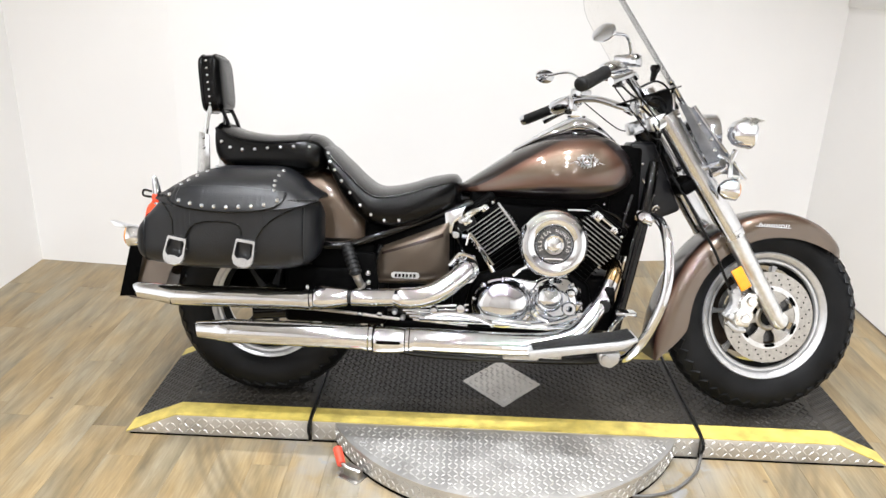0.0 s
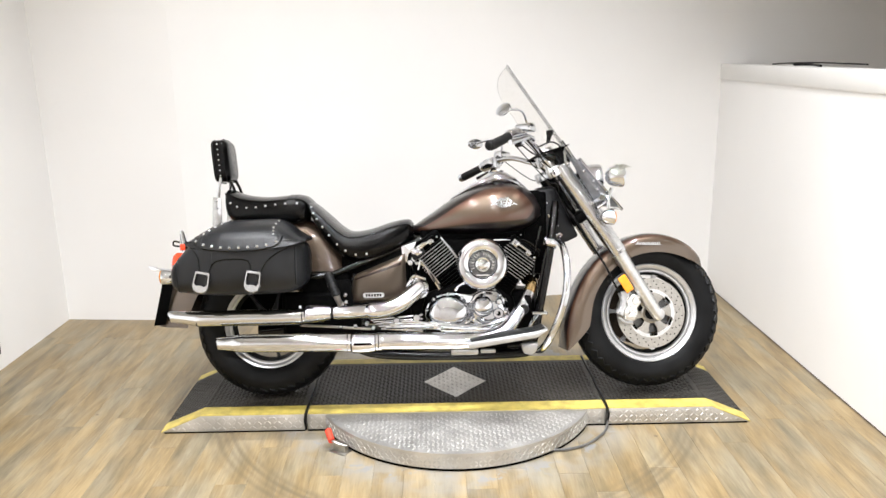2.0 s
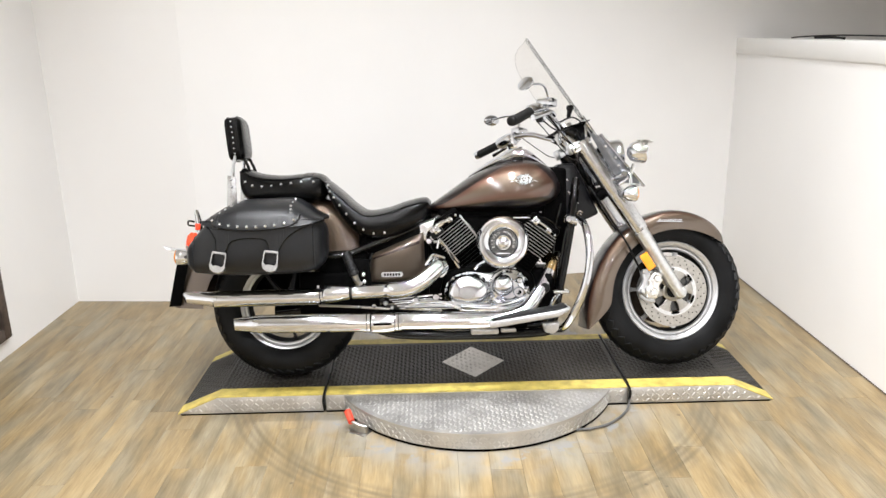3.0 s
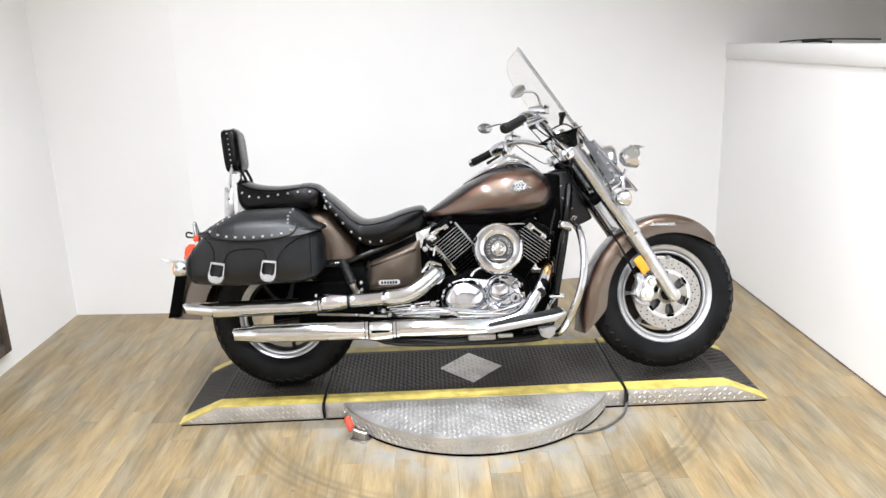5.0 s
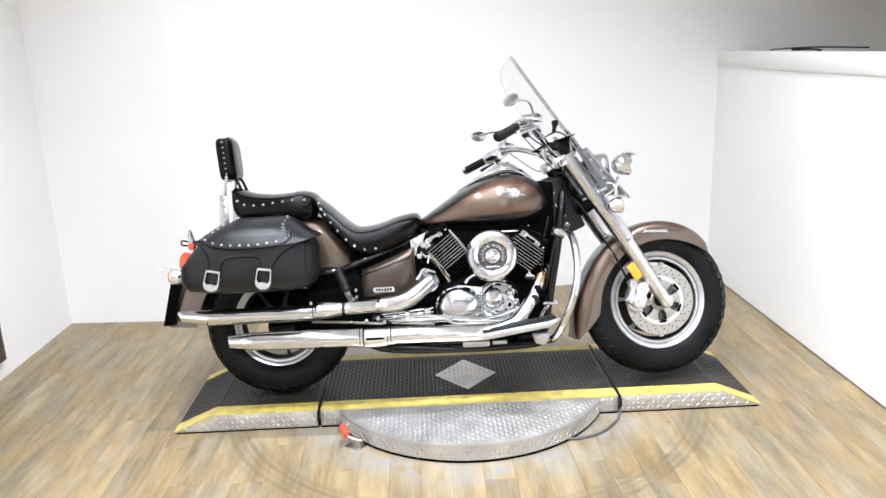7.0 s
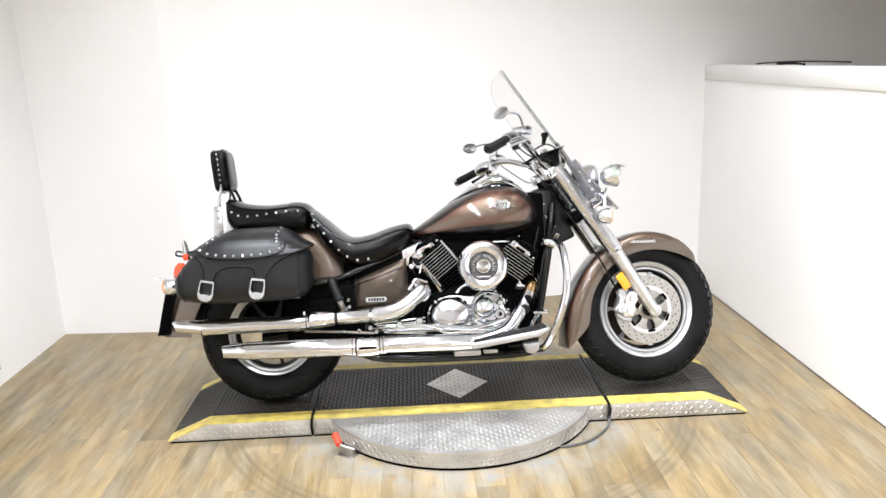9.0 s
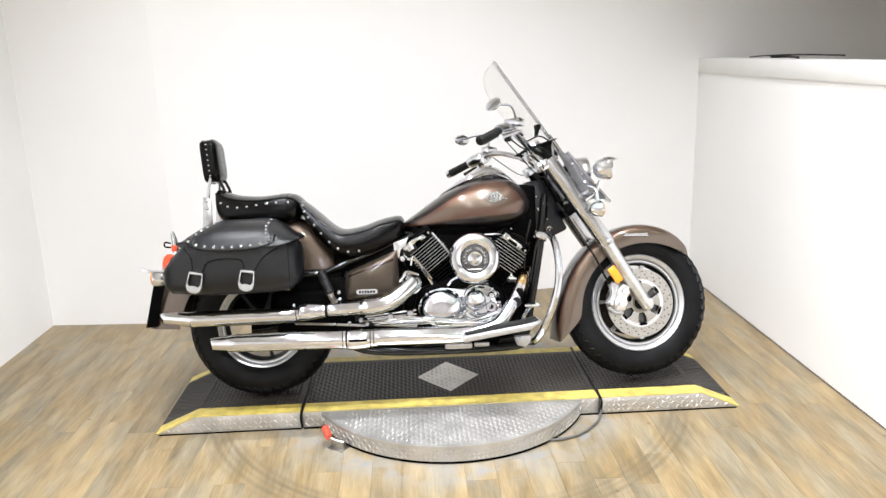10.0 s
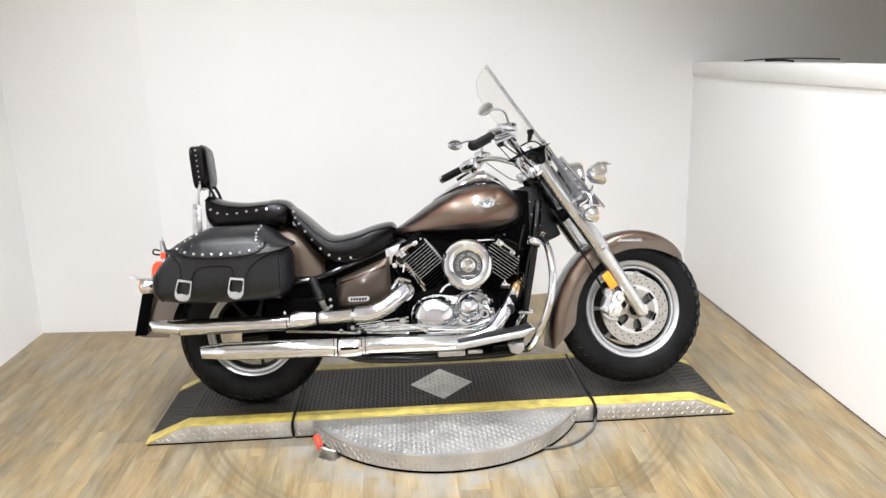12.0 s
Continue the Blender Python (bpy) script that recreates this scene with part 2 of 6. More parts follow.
    torn = nt.nodes.new("ShaderNodeMapRange")
    torn.inputs["From Min"].default_value, torn.inputs["From Max"].default_value = 0.555, 0.575
    nt.links.new(chip.outputs["Fac"], torn.inputs["Value"])
    flake = nt.nodes.new("ShaderNodeMath")
    flake.operation = "MULTIPLY"
    nt.links.new(band.outputs["Color"], flake.inputs[0])
    nt.links.new(torn.outputs["Result"], flake.inputs[1])
    mix4 = nt.nodes.new("ShaderNodeMix")
    mix4.data_type = "RGBA"
    nt.links.new(flake.outputs[0], mix4.inputs[0])
    nt.links.new(mix3.outputs[2], mix4.inputs[6])
    mix4.inputs[7].default_value = (0.205, 0.205, 0.20, 1)
    vor = nt.nodes.new("ShaderNodeTexVoronoi")
    vor.inputs["Scale"].default_value = 5.5
    nt.links.new(geo.outputs["Position"], vor.inputs["Vector"])
    dot = nt.nodes.new("ShaderNodeMapRange")
    dot.inputs["From Min"].default_value, dot.inputs["From Max"].default_value = 0.035, 0.05
    dot.inputs["To Min"].default_value, dot.inputs["To Max"].default_value = 0.55, 0.0
    nt.links.new(vor.outputs["Distance"], dot.inputs["Value"])
    mix2 = nt.nodes.new("ShaderNodeMix")
    mix2.data_type = "RGBA"
    nt.links.new(dot.outputs["Result"], mix2.inputs[0])
    nt.links.new(mix4.outputs[2], mix2.inputs[6])
    mix2.inputs[7].default_value = (0.05, 0.035, 0.025, 1)
    nt.links.new(mix2.outputs[2], b.inputs["Base Color"])
    b.inputs["Roughness"].default_value = 0.38
    bp = nt.nodes.new("ShaderNodeBump")
    bp.inputs["Strength"].default_value = 0.15
    bp.inputs["Distance"].default_value = 0.001
    nt.links.new(fine.outputs["Fac"], bp.inputs["Height"])
    nt.links.new(bp.outputs["Normal"], b.inputs["Normal"])
    return m


PLANK = floor_material()


def tank_material():
    """Two-tone tank: bronze panel (attribute 'panel' above 0) on near-black cherry, parted by a thin line."""
    m = bpy.data.materials.new("two_tone_tank_paint")
    m.use_nodes = True
    nt = m.node_tree
    b = nt.nodes["Principled BSDF"]
    at = nt.nodes.new("ShaderNodeAttribute")
    at.attribute_name = "panel"
    r = nt.nodes.new("ShaderNodeValToRGB")
    r.color_ramp.interpolation = "LINEAR"
    e = r.color_ramp.elements
    e[0].position, e[0].color = 0.485, (0.010, 0.005, 0.005, 1)
    e[1].position, e[1].color = 0.720, (0.097, 0.068, 0.046, 1)
    for p, c in ((0.500, (0.024, 0.008, 0.006, 1)), (0.520, (0.070, 0.033, 0.021, 1)), (0.580, (0.094, 0.043, 0.026, 1)), (0.650, (0.098, 0.056, 0.036, 1))):
        el = e.new(p)
        el.color = c
    nt.links.new(at.outputs["Fac"], r.inputs["Fac"])
    nt.links.new(r.outputs["Color"], b.inputs["Base Color"])
    b.inputs["Metallic"].default_value = 0.65
    b.inputs["Roughness"].default_value = 0.38
    b.inputs["Coat IOR"].default_value = 1.62
    b.inputs["Coat Weight"].default_value = 1
    b.inputs["Coat Roughness"].default_value = 0.03
    return m


TANK = tank_material()


# ---- mesh helpers ----
def finish(bm, name, mat, angle=0.62, mats=()):
    bmesh.ops.recalc_face_normals(bm, faces=bm.faces)
    for f in bm.faces:
        f.smooth = True
    for e in bm.edges:
        if len(e.link_faces) == 2 and e.calc_face_angle(0) > angle:
            e.smooth = False
    me = bpy.data.meshes.new(name)
    bm.to_mesh(me)
    bm.free()
    me.materials.append(mat)
    for extra in mats:
        me.materials.append(extra)
    return me


def part(name, bm, mat, parent=None, label="", m=None, angle=0.62, mats=()):
    ob = new(name, finish(bm, name, mat, angle, mats))
    if parent:
        ob.parent = parent
    if m is not None:
        ob.matrix_basis = m
    return tagged(ob, label)


def thing(name, label, category, group="", m=None):
    ob = new(name)
    ob.empty_display_size = 0.1
    if m is not None:
        ob.matrix_basis = m
    return tagged(ob, label, category, group)


def box(x0, x1, y0, y1, z0, z1, bevel=0.0, segs=2):
    bm = bmesh.new()
    bmesh.ops.create_cube(bm, size=1)
    bmesh.ops.transform(bm, matrix=Matrix.Translation(((x0 + x1) / 2, (y0 + y1) / 2, (z0 + z1) / 2)) @ Matrix.Diagonal((x1 - x0, y1 - y0, z1 - z0, 1)), verts=bm.verts)
    if bevel:
        bmesh.ops.bevel(bm, geom=list(bm.edges), offset=bevel, segments=segs, profile=0.5, affect="EDGES")
    return bm


def join(*bms):
    out = bmesh.new()
    for b in bms:
        me = bpy.data.meshes.new("tmp")
        b.to_mesh(me)
        b.free()
        out.from_mesh(me)
        bpy.data.meshes.remove(me)
    return out


def moved(bm, m):
    bmesh.ops.transform(bm, matrix=m, verts=bm.verts)
    return bm


def prism(pts, y0, y1, bevel=0.0, segs=2):
    """A flat outline in x and z, given thickness along y."""
    bm = bmesh.new()
    vs = [bm.verts.new((x, y0, z)) for x, z in pts]
    f = bm.faces.new(vs)
    ext = bmesh.ops.extrude_face_region(bm, geom=[f])
    bmesh.ops.translate(bm, vec=(0, y1 - y0, 0), verts=[v for v in ext["geom"] if isinstance(v, bmesh.types.BMVert)])
    if bevel:
        bmesh.ops.recalc_face_normals(bm, faces=bm.faces)
        bmesh.ops.bevel(bm, geom=list(bm.edges), offset=bevel, segments=segs, profile=0.5, affect="EDGES")
    return bm


def loft(rings, closed=True, caps=True):
    bm = bmesh.new()
    rows = [[bm.verts.new(p) for p in ring] for ring in rings]
    n = len(rows[0])
    for a, b in zip(rows, rows[1:]):
        for i in range(n if closed else n - 1):
            j = (i + 1) % n
            bm.faces.new((a[i], a[j], b[j], b[i]))
    if caps and closed:
        bm.faces.new(rows[0])
        bm.faces.new(rows[-1][::-1])
    return bm


def smooth_path(pts, steps=6):
    """Catmull-Rom through the points (of any size)."""
    P = [np.array(p, float) for p in pts]
    P = [2 * P[0] - P[1]] + P + [2 * P[-1] - P[-2]]
    out = []
    for i in range(1, len(P) - 2):
        a, b, c, d = P[i - 1:i + 3]
        for k in range(steps):
            t = k / steps
            out.append(0.5 * (2 * b + (c - a) * t + (2 * a - 5 * b + 4 * c - d) * t * t + (3 * b - a - 3 * c + d) * t ** 3))
    out.append(P[-2])
    return out


def tube(pts, radius, segs=14, steps=6, flat=1.0):
    """A tube through points; radius is one number or one for each point."""
    rs = radius if isinstance(radius, (list, tuple)) else [radius] * len(pts)
    path = smooth_path([(*p, r) for p, r in zip(pts, rs)], steps)
    rings, up = [], Vector((0, 1, 0.013))
    for i, p in enumerate(path):
        a, b = path[max(0, i - 1)], path[min(len(path) - 1, i + 1)]
        d = Vector((b - a)[:3]).normalized()
        u = (up - d * up.dot(d)).normalized()
        w = d.cross(u)
        up = u
        c = Vector(p[:3])
        rings.append([c + (u * math.cos(2 * math.pi * k / segs) * flat + w * math.sin(2 * math.pi * k / segs)) * float(p[3]) for k in range(segs)])
    return loft(rings)


def lathe(profile, segs=48, axis="y"):
    """Profile of (radius, height along the axis), closed at radius 0 where it starts or ends there."""
    bm = bmesh.new()
    rows = []
    for r, a in profile:
        if r < 1e-5:
            rows.append([bm.verts.new((0, a, 0))])
        else:
            rows.append([bm.verts.new((r * math.cos(2 * math.pi * k / segs), a, r * math.sin(2 * math.pi * k / segs))) for k in range(segs)])
    for a, b in zip(rows, rows[1:]):
        for i in range(segs):
            j = (i + 1) % segs
            if len(a) == 1 and len(b) == 1:
                continue
            if len(a) == 1:
                bm.faces.new((a[0], b[j], b[i]))
            elif len(b) == 1:
                bm.faces.new((a[i], a[j], b[0]))
            else:
                bm.faces.new((a[i], a[j], b[j], b[i]))
    if axis == "x":
        moved(bm, Matrix.Rotation(radians(-90), 4, "Z"))
    elif axis == "z":
        moved(bm, Matrix.Rotation(radians(90), 4, "X"))
    return bm


def at(x, y, z):
    return Matrix.Translation((x, y, z))


def oval(cx, cy, cz, wy, wz, power=2.6, n=40, bottom=None):
    """A ring across x: half widths wy and wz, squarer as power grows."""
    ring = []
    for k in range(n):
        a = 2 * math.pi * k / n
        c, s = math.cos(a), math.sin(a)
        y = math.copysign(abs(c) ** (2 / power), c) * wy
        z = math.copysign(abs(s) ** (2 / power), s) * wz
        ring.append((cx, cy + y, cz + z))
    return ring


_ball = bmesh.new()
bmesh.ops.create_uvsphere(_ball, u_segments=10, v_segments=6, radius=1)
STUD = finish(_ball, "stud", CHROME)


def studs(points, parent, r=0.0060, name="stud"):
    """Domed chrome studs, all on one mesh."""
    for p in points:
        ob = new(name, STUD)
        ob.parent = parent
        ob.matrix_basis = at(*p) @ Matrix.Diagonal((r, r, r, 1))


# ---- the room ----
def slab(name, pts, y0, y1, mat, label):
    """A wall along the line pts[0] -> pts[1] (x, y), from height y0 to y1, 0.12 thick outwards."""
    (xa, ya), (xb, yb) = pts
    length = math.hypot(xb - xa, yb - ya)
    bm = box(0, length, 0, 0.12, y0, y1)
    ob = part(name, bm, mat, None, label, pose(xa, ya, 0, 0, 0, math.degrees(math.atan2(yb - ya, xb - xa))))
    return tagged(ob, kind="structure", category="wall")


HIGH = 3.4
BACK = -12.5
slab("wall_back", ((-1.46, 1.075), (4.6, 2.083)), 0, HIGH, WALL, "white painted back wall behind the motorcycle")
slab("wall_corner", ((-2.215, 1.13), (-1.46, 1.075)), 0, HIGH, WALL, "short white painted wall in the corner")
slab("wall_left", ((-2.215, -4.4), (-2.215, 1.13)), 0, HIGH, WALL, "white painted side wall with a dark framed panel")
slab("wall_left_rear", ((-2.215, BACK), (-2.215, -4.4)), 0, HIGH, PALEWALL, "plain pale beige painted side wall")
slab("wall_right", ((1.675, 1.63), (1.675, BACK)), 0, 1.30, WALL, "low white painted partition wall")
slab("wall_front", ((4.6, BACK), (-2.215, BACK)), 0, HIGH, PALEWALL, "plain pale painted wall closing the room")
# added out of view; its dark grey keeps that side of the room dim
slab("wall_far", ((4.6, 2.083), (4.6, BACK)), 0, HIGH, DARKWALL, "plain dark wall out of view, closing the room beyond the partition")
cap = part("trim_cap", box(1.666, 1.83, BACK, 1.60, 1.30, 1.388, 0.004), TRIM, None, "white painted cap board along the partition top")
tagged(cap, category="trim", kind="structure")
ceil = part("ceiling", box(-2.4, 4.8, BACK - 0.2, 2.4, HIGH, HIGH + 0.1), CEIL, None, "plain pale painted ceiling")
tagged(ceil, category="ceiling", kind="structure")
floor = part("floor", box(-2.4, 4.8, BACK - 0.2, 2.4, -0.12, -0.006), material("floor_base", (0.13, 0.105, 0.075), 0.8, noise_scale=10, vary=0.3), None, "wood-look vinyl plank floor with scuffed rings")
tagged(floor, category="floor", kind="structure")

# ---- the platform ----
YN, YF, TOP = -0.285, 0.272, 0.073


def lugs(area, pitch, z, length=0.026, width=0.0075, height=0.0030, inside=None):
    """Raised tread-plate lozenges, alternating at right angles, in one mesh; inside(x, y) says where they lie."""
    verts, faces = [], []
    x0, x1, y0, y1 = area
    nx, ny = int((x1 - x0) / pitch), int((y1 - y0) / pitch)
    for i in range(nx):
        for j in range(ny):
            x, y = x0 + (i + 0.5) * pitch, y0 + (j + 0.5) * pitch
            if inside and not inside(x, y):
                continue
            a = radians(45 if (i + j) % 2 else -45)
            c, s, k = math.cos(a), math.sin(a), len(verts)
            for u, v, h in ((-length / 2, 0, 0), (0, -width / 2, 0), (length / 2, 0, 0), (0, width / 2, 0), (-length / 4, 0, height), (length / 4, 0, height)):
                verts.append((x + u * c - v * s, y + u * s + v * c, z + h))
            faces += [(k, k + 1, k + 4), (k + 1, k + 5, k + 4), (k + 1, k + 2, k + 5), (k + 2, k + 3, k + 5), (k + 3, k + 4, k + 5), (k + 3, k, k + 4)]
    me = bpy.data.meshes.new("lugs")
    me.from_pydata(verts, [], faces)
    return me


def lug_part(name, mat, parent, m=None, **kw):
    me = lugs(**kw)
    me.materials.append(mat)
    ob = new(name, me)
    ob.parent = parent
    if m is not None:
        ob.matrix_basis = m
    return tagged(ob, kind="stuff")


def tilted(xa, za, xb, zb):
    """Maps a flat sheet on z = 0, x from 0, onto the slope between two heights."""
    return Matrix.Translation((xa, 0, za)) @ Matrix.Rotation(-math.atan2(zb - za, xb - xa), 4, "Y")


deck = thing("display_platform", "low steel display platform with dark anti-slip deck and yellow edges", "platform")
JX = 0.61
part("deck_body", prism([(-JX + 0.004, 0.004), (JX - 0.004, 0.004), (JX - 0.004, TOP), (-JX + 0.004, TOP)], YN, YF, 0.003), PLATE, deck, "bare tread-plate centre section")
# black strip stands in for the shadow gap below the platform edge
part("shadow_strip", box(-JX + 0.005, JX - 0.005, YN - 0.0015, YN + 0.03, 0.0, 0.0065), MATT, deck, "black strip drawn for the shadow under the edge")
part("deck_sheet", box(-JX + 0.006, JX - 0.006, YN + 0.075, YF - 0.055, TOP, TOP + 0.002), GRITTY, deck, "black worn anti-slip sheet")
DHX, DHY = 0.135, 0.158


def in_diamond(x, y):
    return abs(x) / DHX + abs(y) / DHY < 1


lug_part("deck_tread", LUG, deck, area=(-JX + 0.01, JX - 0.01, YN + 0.08, YF - 0.06), pitch=0.0175, length=0.0215, width=0.0062, height=0.0026, z=TOP + 0.002, inside=lambda x, y: not in_diamond(x, y))
dia = bmesh.new()
_v = [dia.verts.new(p) for p in ((-DHX, 0, TOP + 0.0035), (0, -DHY, TOP + 0.0035), (DHX, 0, TOP + 0.0035), (0, DHY, TOP + 0.0035))]
dia.faces.new(_v)
bmesh.ops.extrude_face_region(dia, geom=list(dia.faces))
dia.verts.ensure_lookup_table()
for v in dia.verts[:4]:
    v.co.z = TOP + 0.001
part("bare_diamond", dia, PLATE, deck, "bare worn metal diamond in the deck")
lug_part("diamond_tread", PLATELUG, deck, area=(-DHX, DHX, -DHY, DHY), pitch=0.0190, z=TOP + 0.0035, length=0.02, inside=lambda x, y: abs(x) / DHX + abs(y) / DHY < 0.9)
for ya, yb in ((YN + 0.001, YN + 0.075), (YF - 0.055, YF - 0.001)):
    part("yellow_tape", box(-JX + 0.006, JX - 0.006, ya, yb, TOP, TOP + 0.0028), TAPE, deck)
front_m = pose(0, YN, 0, 90, 0, 0)
lug_part("front_tread", PLATELUG, deck, front_m, area=(-JX + 0.01, JX - 0.01, 0.008, TOP - 0.003), pitch=0.0205, z=0.0, length=0.021, width=0.0058, height=0.0022)

for side in (-1, 1):
    ramp = thing("platform_ramp", "sloped end ramp with dark anti-slip sheet and yellow edge tape", "ramp", "platform ramps")
    a, b, c = JX + 0.006, 1.035, 1.198
    part("ramp_body", prism([(side * a, 0.004), (side * c, 0.004), (side * b, TOP), (side * a, TOP)], YN, YF, 0.002), PLATE, ramp)
    # the ramp's foot has the same strip in place of shadow
    part("shadow_strip", box(min(side * a, side * (c - 0.012)), max(side * a, side * (c - 0.012)), YN - 0.0015, YN + 0.03, 0.0, 0.0055), MATT, ramp, "black strip drawn for the shadow under the edge")
    flat = box(min(side * a, side * b), max(side * a, side * b), YN + 0.075, YF - 0.055, TOP, TOP + 0.002)
    slope_m = tilted(side * b, TOP, side * c, 0.004) if side > 0 else tilted(-c, 0.004, -b, TOP)
    sl = math.hypot(c - b, TOP - 0.004)
    slope = moved(box(0, sl, YN + 0.075, YF - 0.055, 0.0, 0.0022), slope_m)
    part("ramp_sheet", join(flat, slope), GRITTY, ramp)
    lug_part("ramp_tread", LUG, ramp, area=(min(side * a, side * b), max(side * a, side * b), YN + 0.08, YF - 0.06), pitch=0.0175, length=0.0215, width=0.0062, height=0.0026, z=TOP + 0.002)
    lug_part("slope_tread", LUG, ramp, slope_m, area=(0, sl, YN + 0.08, YF - 0.06), pitch=0.0175, length=0.0215, width=0.0062, height=0.0026, z=0.0022)
    for ya, yb in ((YN + 0.001, YN + 0.075), (YF - 0.055, YF - 0.001)):
        part("yellow_tape", join(box(min(side * a, side * b), max(side * a, side * b), ya, yb, TOP, TOP + 0.0028), moved(box(0, sl, ya, yb, 0.0, 0.0030), slope_m)), TAPE, ramp)
    lug_part("edge_tread", PLATELUG, ramp, front_m, area=(min(side * a, side * c), max(side * a, side * c), 0.008, TOP - 0.003), pitch=0.0205, z=0.0, length=0.021, width=0.0058, height=0.0022,
             inside=lambda x, y: y < (TOP - 0.012) * min(1, (c - abs(x)) / (c - b)))

# turntable disc: its front half stands out before the platform
disc = thing("turntable", "round bare tread-plate turntable with riveted rim under the platform", "turntable")
RT, CY = 0.591, -0.029


def arc_disc(r, z0, z1):
    a0 = math.asin((YN - 0.002 - CY) / r)
    half = math.pi / 2 + a0
    pts = []
    for k in range(61):
        t = -math.pi / 2 - half + 2 * half * k / 60
        pts.append((r * math.cos(t), CY + r * math.sin(t)))
    bm = bmesh.new()
    lo = [bm.verts.new((x, y, z0)) for x, y in pts]
    hi = [bm.verts.new((x, y, z1)) for x, y in pts]
    bm.faces.new(hi)
    bm.faces.new(lo[::-1])
    n = len(pts)
    for i in range(n):
        j = (i + 1) % n
        bm.faces.new((lo[i], lo[j], hi[j], hi[i]))
    return bm


part("disc_top", arc_disc(RT, 0.062, TOP - 0.001), PLATE, disc)
part("disc_rim", arc_disc(RT - 0.002, 0.0105, 0.0618), PLATE, disc)
# base ring coloured black to give the shadow line under the rim
part("disc_base", arc_disc(RT - 0.003, 0.0, 0.0103), MATT, disc, "base under the rim, black for the shadow gap")
lug_part("disc_tread", PLATELUG, disc, area=(-RT, RT, CY - RT, YN - 0.004), pitch=0.0180, z=TOP - 0.001, length=0.0178, width=0.0052, height=0.0020, inside=lambda x, y: math.hypot(x, y - CY) < RT - 0.015)
rim = bmesh.new()
_half = math.pi / 2 + math.asin((YN - CY) / RT)
for k in range(78):
    t = -math.pi / 2 - _half + 2 * _half * (k + 0.5) / 78
    for row in (0, 1, 2):
        b = bmesh.new()
        bmesh.ops.create_uvsphere(b, u_segments=6, v_segments=4, radius=1)
        m = Matrix.Translation((RT * math.cos(t) * 0.9985, CY + RT * math.sin(t) * 0.9985, 0.019 + 0.0165 * row)) @ Matrix.Rotation(t + math.pi / 2, 4, "Z") @ Matrix.Rotation(radians(45 if (k + row) % 2 else -45), 4, "Y")
        moved(b, m @ Matrix.Diagonal((0.0100, 0.0020, 0.0030, 1)))
        me = bpy.data.meshes.new("tmp")
        b.to_mesh(me)
        b.free()
        rim.from_mesh(me)
        bpy.data.meshes.remove(me)
tagged(part("rim_tread", rim, PLATELUG, disc), kind="stuff")
for k in range(4):
    t = radians(-140 + 33 * k)
    part("bolt", moved(lathe([(0, 0.003), (0.006, 0.003), (0.008, 0)], 10, "z"), Matrix.Translation((0.56 * math.cos(t), CY + 0.56 * math.sin(t), TOP)) @ Matrix.Rotation(radians(180), 4, "X")), ALLOY, disc)

latch = thing("locking_latch", "red-handled steel locking latch beside the turntable rim", "latch")
part("handle", tube([(-0.505, -0.405, 0.062), (-0.486, -0.455, 0.045)], [0.014, 0.013], 12, 2), REDHANDLE, latch, "chipped red handle sleeve")
part("bracket", join(moved(box(-0.03, 0.03, -0.012, 0.012, 0, 0.035, 0.003), pose(-0.452, -0.452, 0.0, 0, 0, -35)), moved(box(-0.035, 0.035, -0.026, 0.026, 0, 0.004, 0.001), pose(-0.452, -0.452, 0.0, 0, 0, -35))), STEEL, latch)
part("pin", tube([(-0.487, -0.448, 0.045), (-0.465, -0.465, 0.040), (-0.43, -0.470, 0.030)], 0.006, 10, 4), STEEL, latch)

cable = part("power_cable", tube([(0.613, YN - 0.008, 0.060), (0.612, YN - 0.012, 0.035), (0.606, YN - 0.025, 0.010), (0.575, -0.37, 0.008), (0.50, -0.448, 0.008), (0.43, -0.482, 0.008), (0.37, -0.490, 0.008), (0.335, -0.476, 0.008)], 0.0048, 10, 6), GREYLEAD, None)
tagged(cable, "grey sheathed cable looping from the platform joint to the turntable", "cable")
for s in (-1, 1):
    cable2 = part("joint_seal", tube([(s * 0.607, YF - 0.02, TOP + 0.003), (s * 0.61, 0.0, TOP + 0.003), (s * 0.611, YN - 0.003, TOP + 0.003), (s * 0.611, YN - 0.005, 0.01)], 0.0048, 8, 5), CABLE, None)
    tagged(cable2, "black rubber strip in the platform joint", "seal", "joint seals")

# framed panel low on the side wall
panel = thing("framed_panel", "dark wooden frame with grey metal mesh leaning at the side wall", "framed panel")
for y0, y1, z0, z1 in ((0.31, 0.365, 0.10, 1.02), (-0.70, -0.645, 0.10, 1.02), (-0.645, 0.31, 0.10, 0.155), (-0.645, 0.31, 0.965, 1.02)):
    part("frame_rail", box(-2.213, -2.178, y0, y1, z0, z1, 0.004), DARKWOOD, panel)
part("mesh_panel", box(-2.210, -2.198, -0.64, 0.305, 0.16, 0.96), MESH, panel, "grey wire mesh infill")

lead = part("ledge_cable", join(tube([(1.74, 1.05, 1.394), (1.72, 0.85, 1.402), (1.71, 0.5, 1.410), (1.72, 0.1, 1.408)], 0.0036, 8, 5), tube([(1.70, 0.72, 1.398), (1.72, 0.60, 1.400), (1.70, 0.45, 1.397)], 0.0058, 8, 4)), CABLE, None)
tagged(lead, "black cables lying along the cap of the partition", "cable")

gap = part("trim", box(1.6700, 1.6745, -2.2, 1.60, 0.0005, 0.0042, 0.001), DARKWOOD, None, "thin dark dirty joint strip along the partition")
tagged(gap, kind="structure", category="trim")

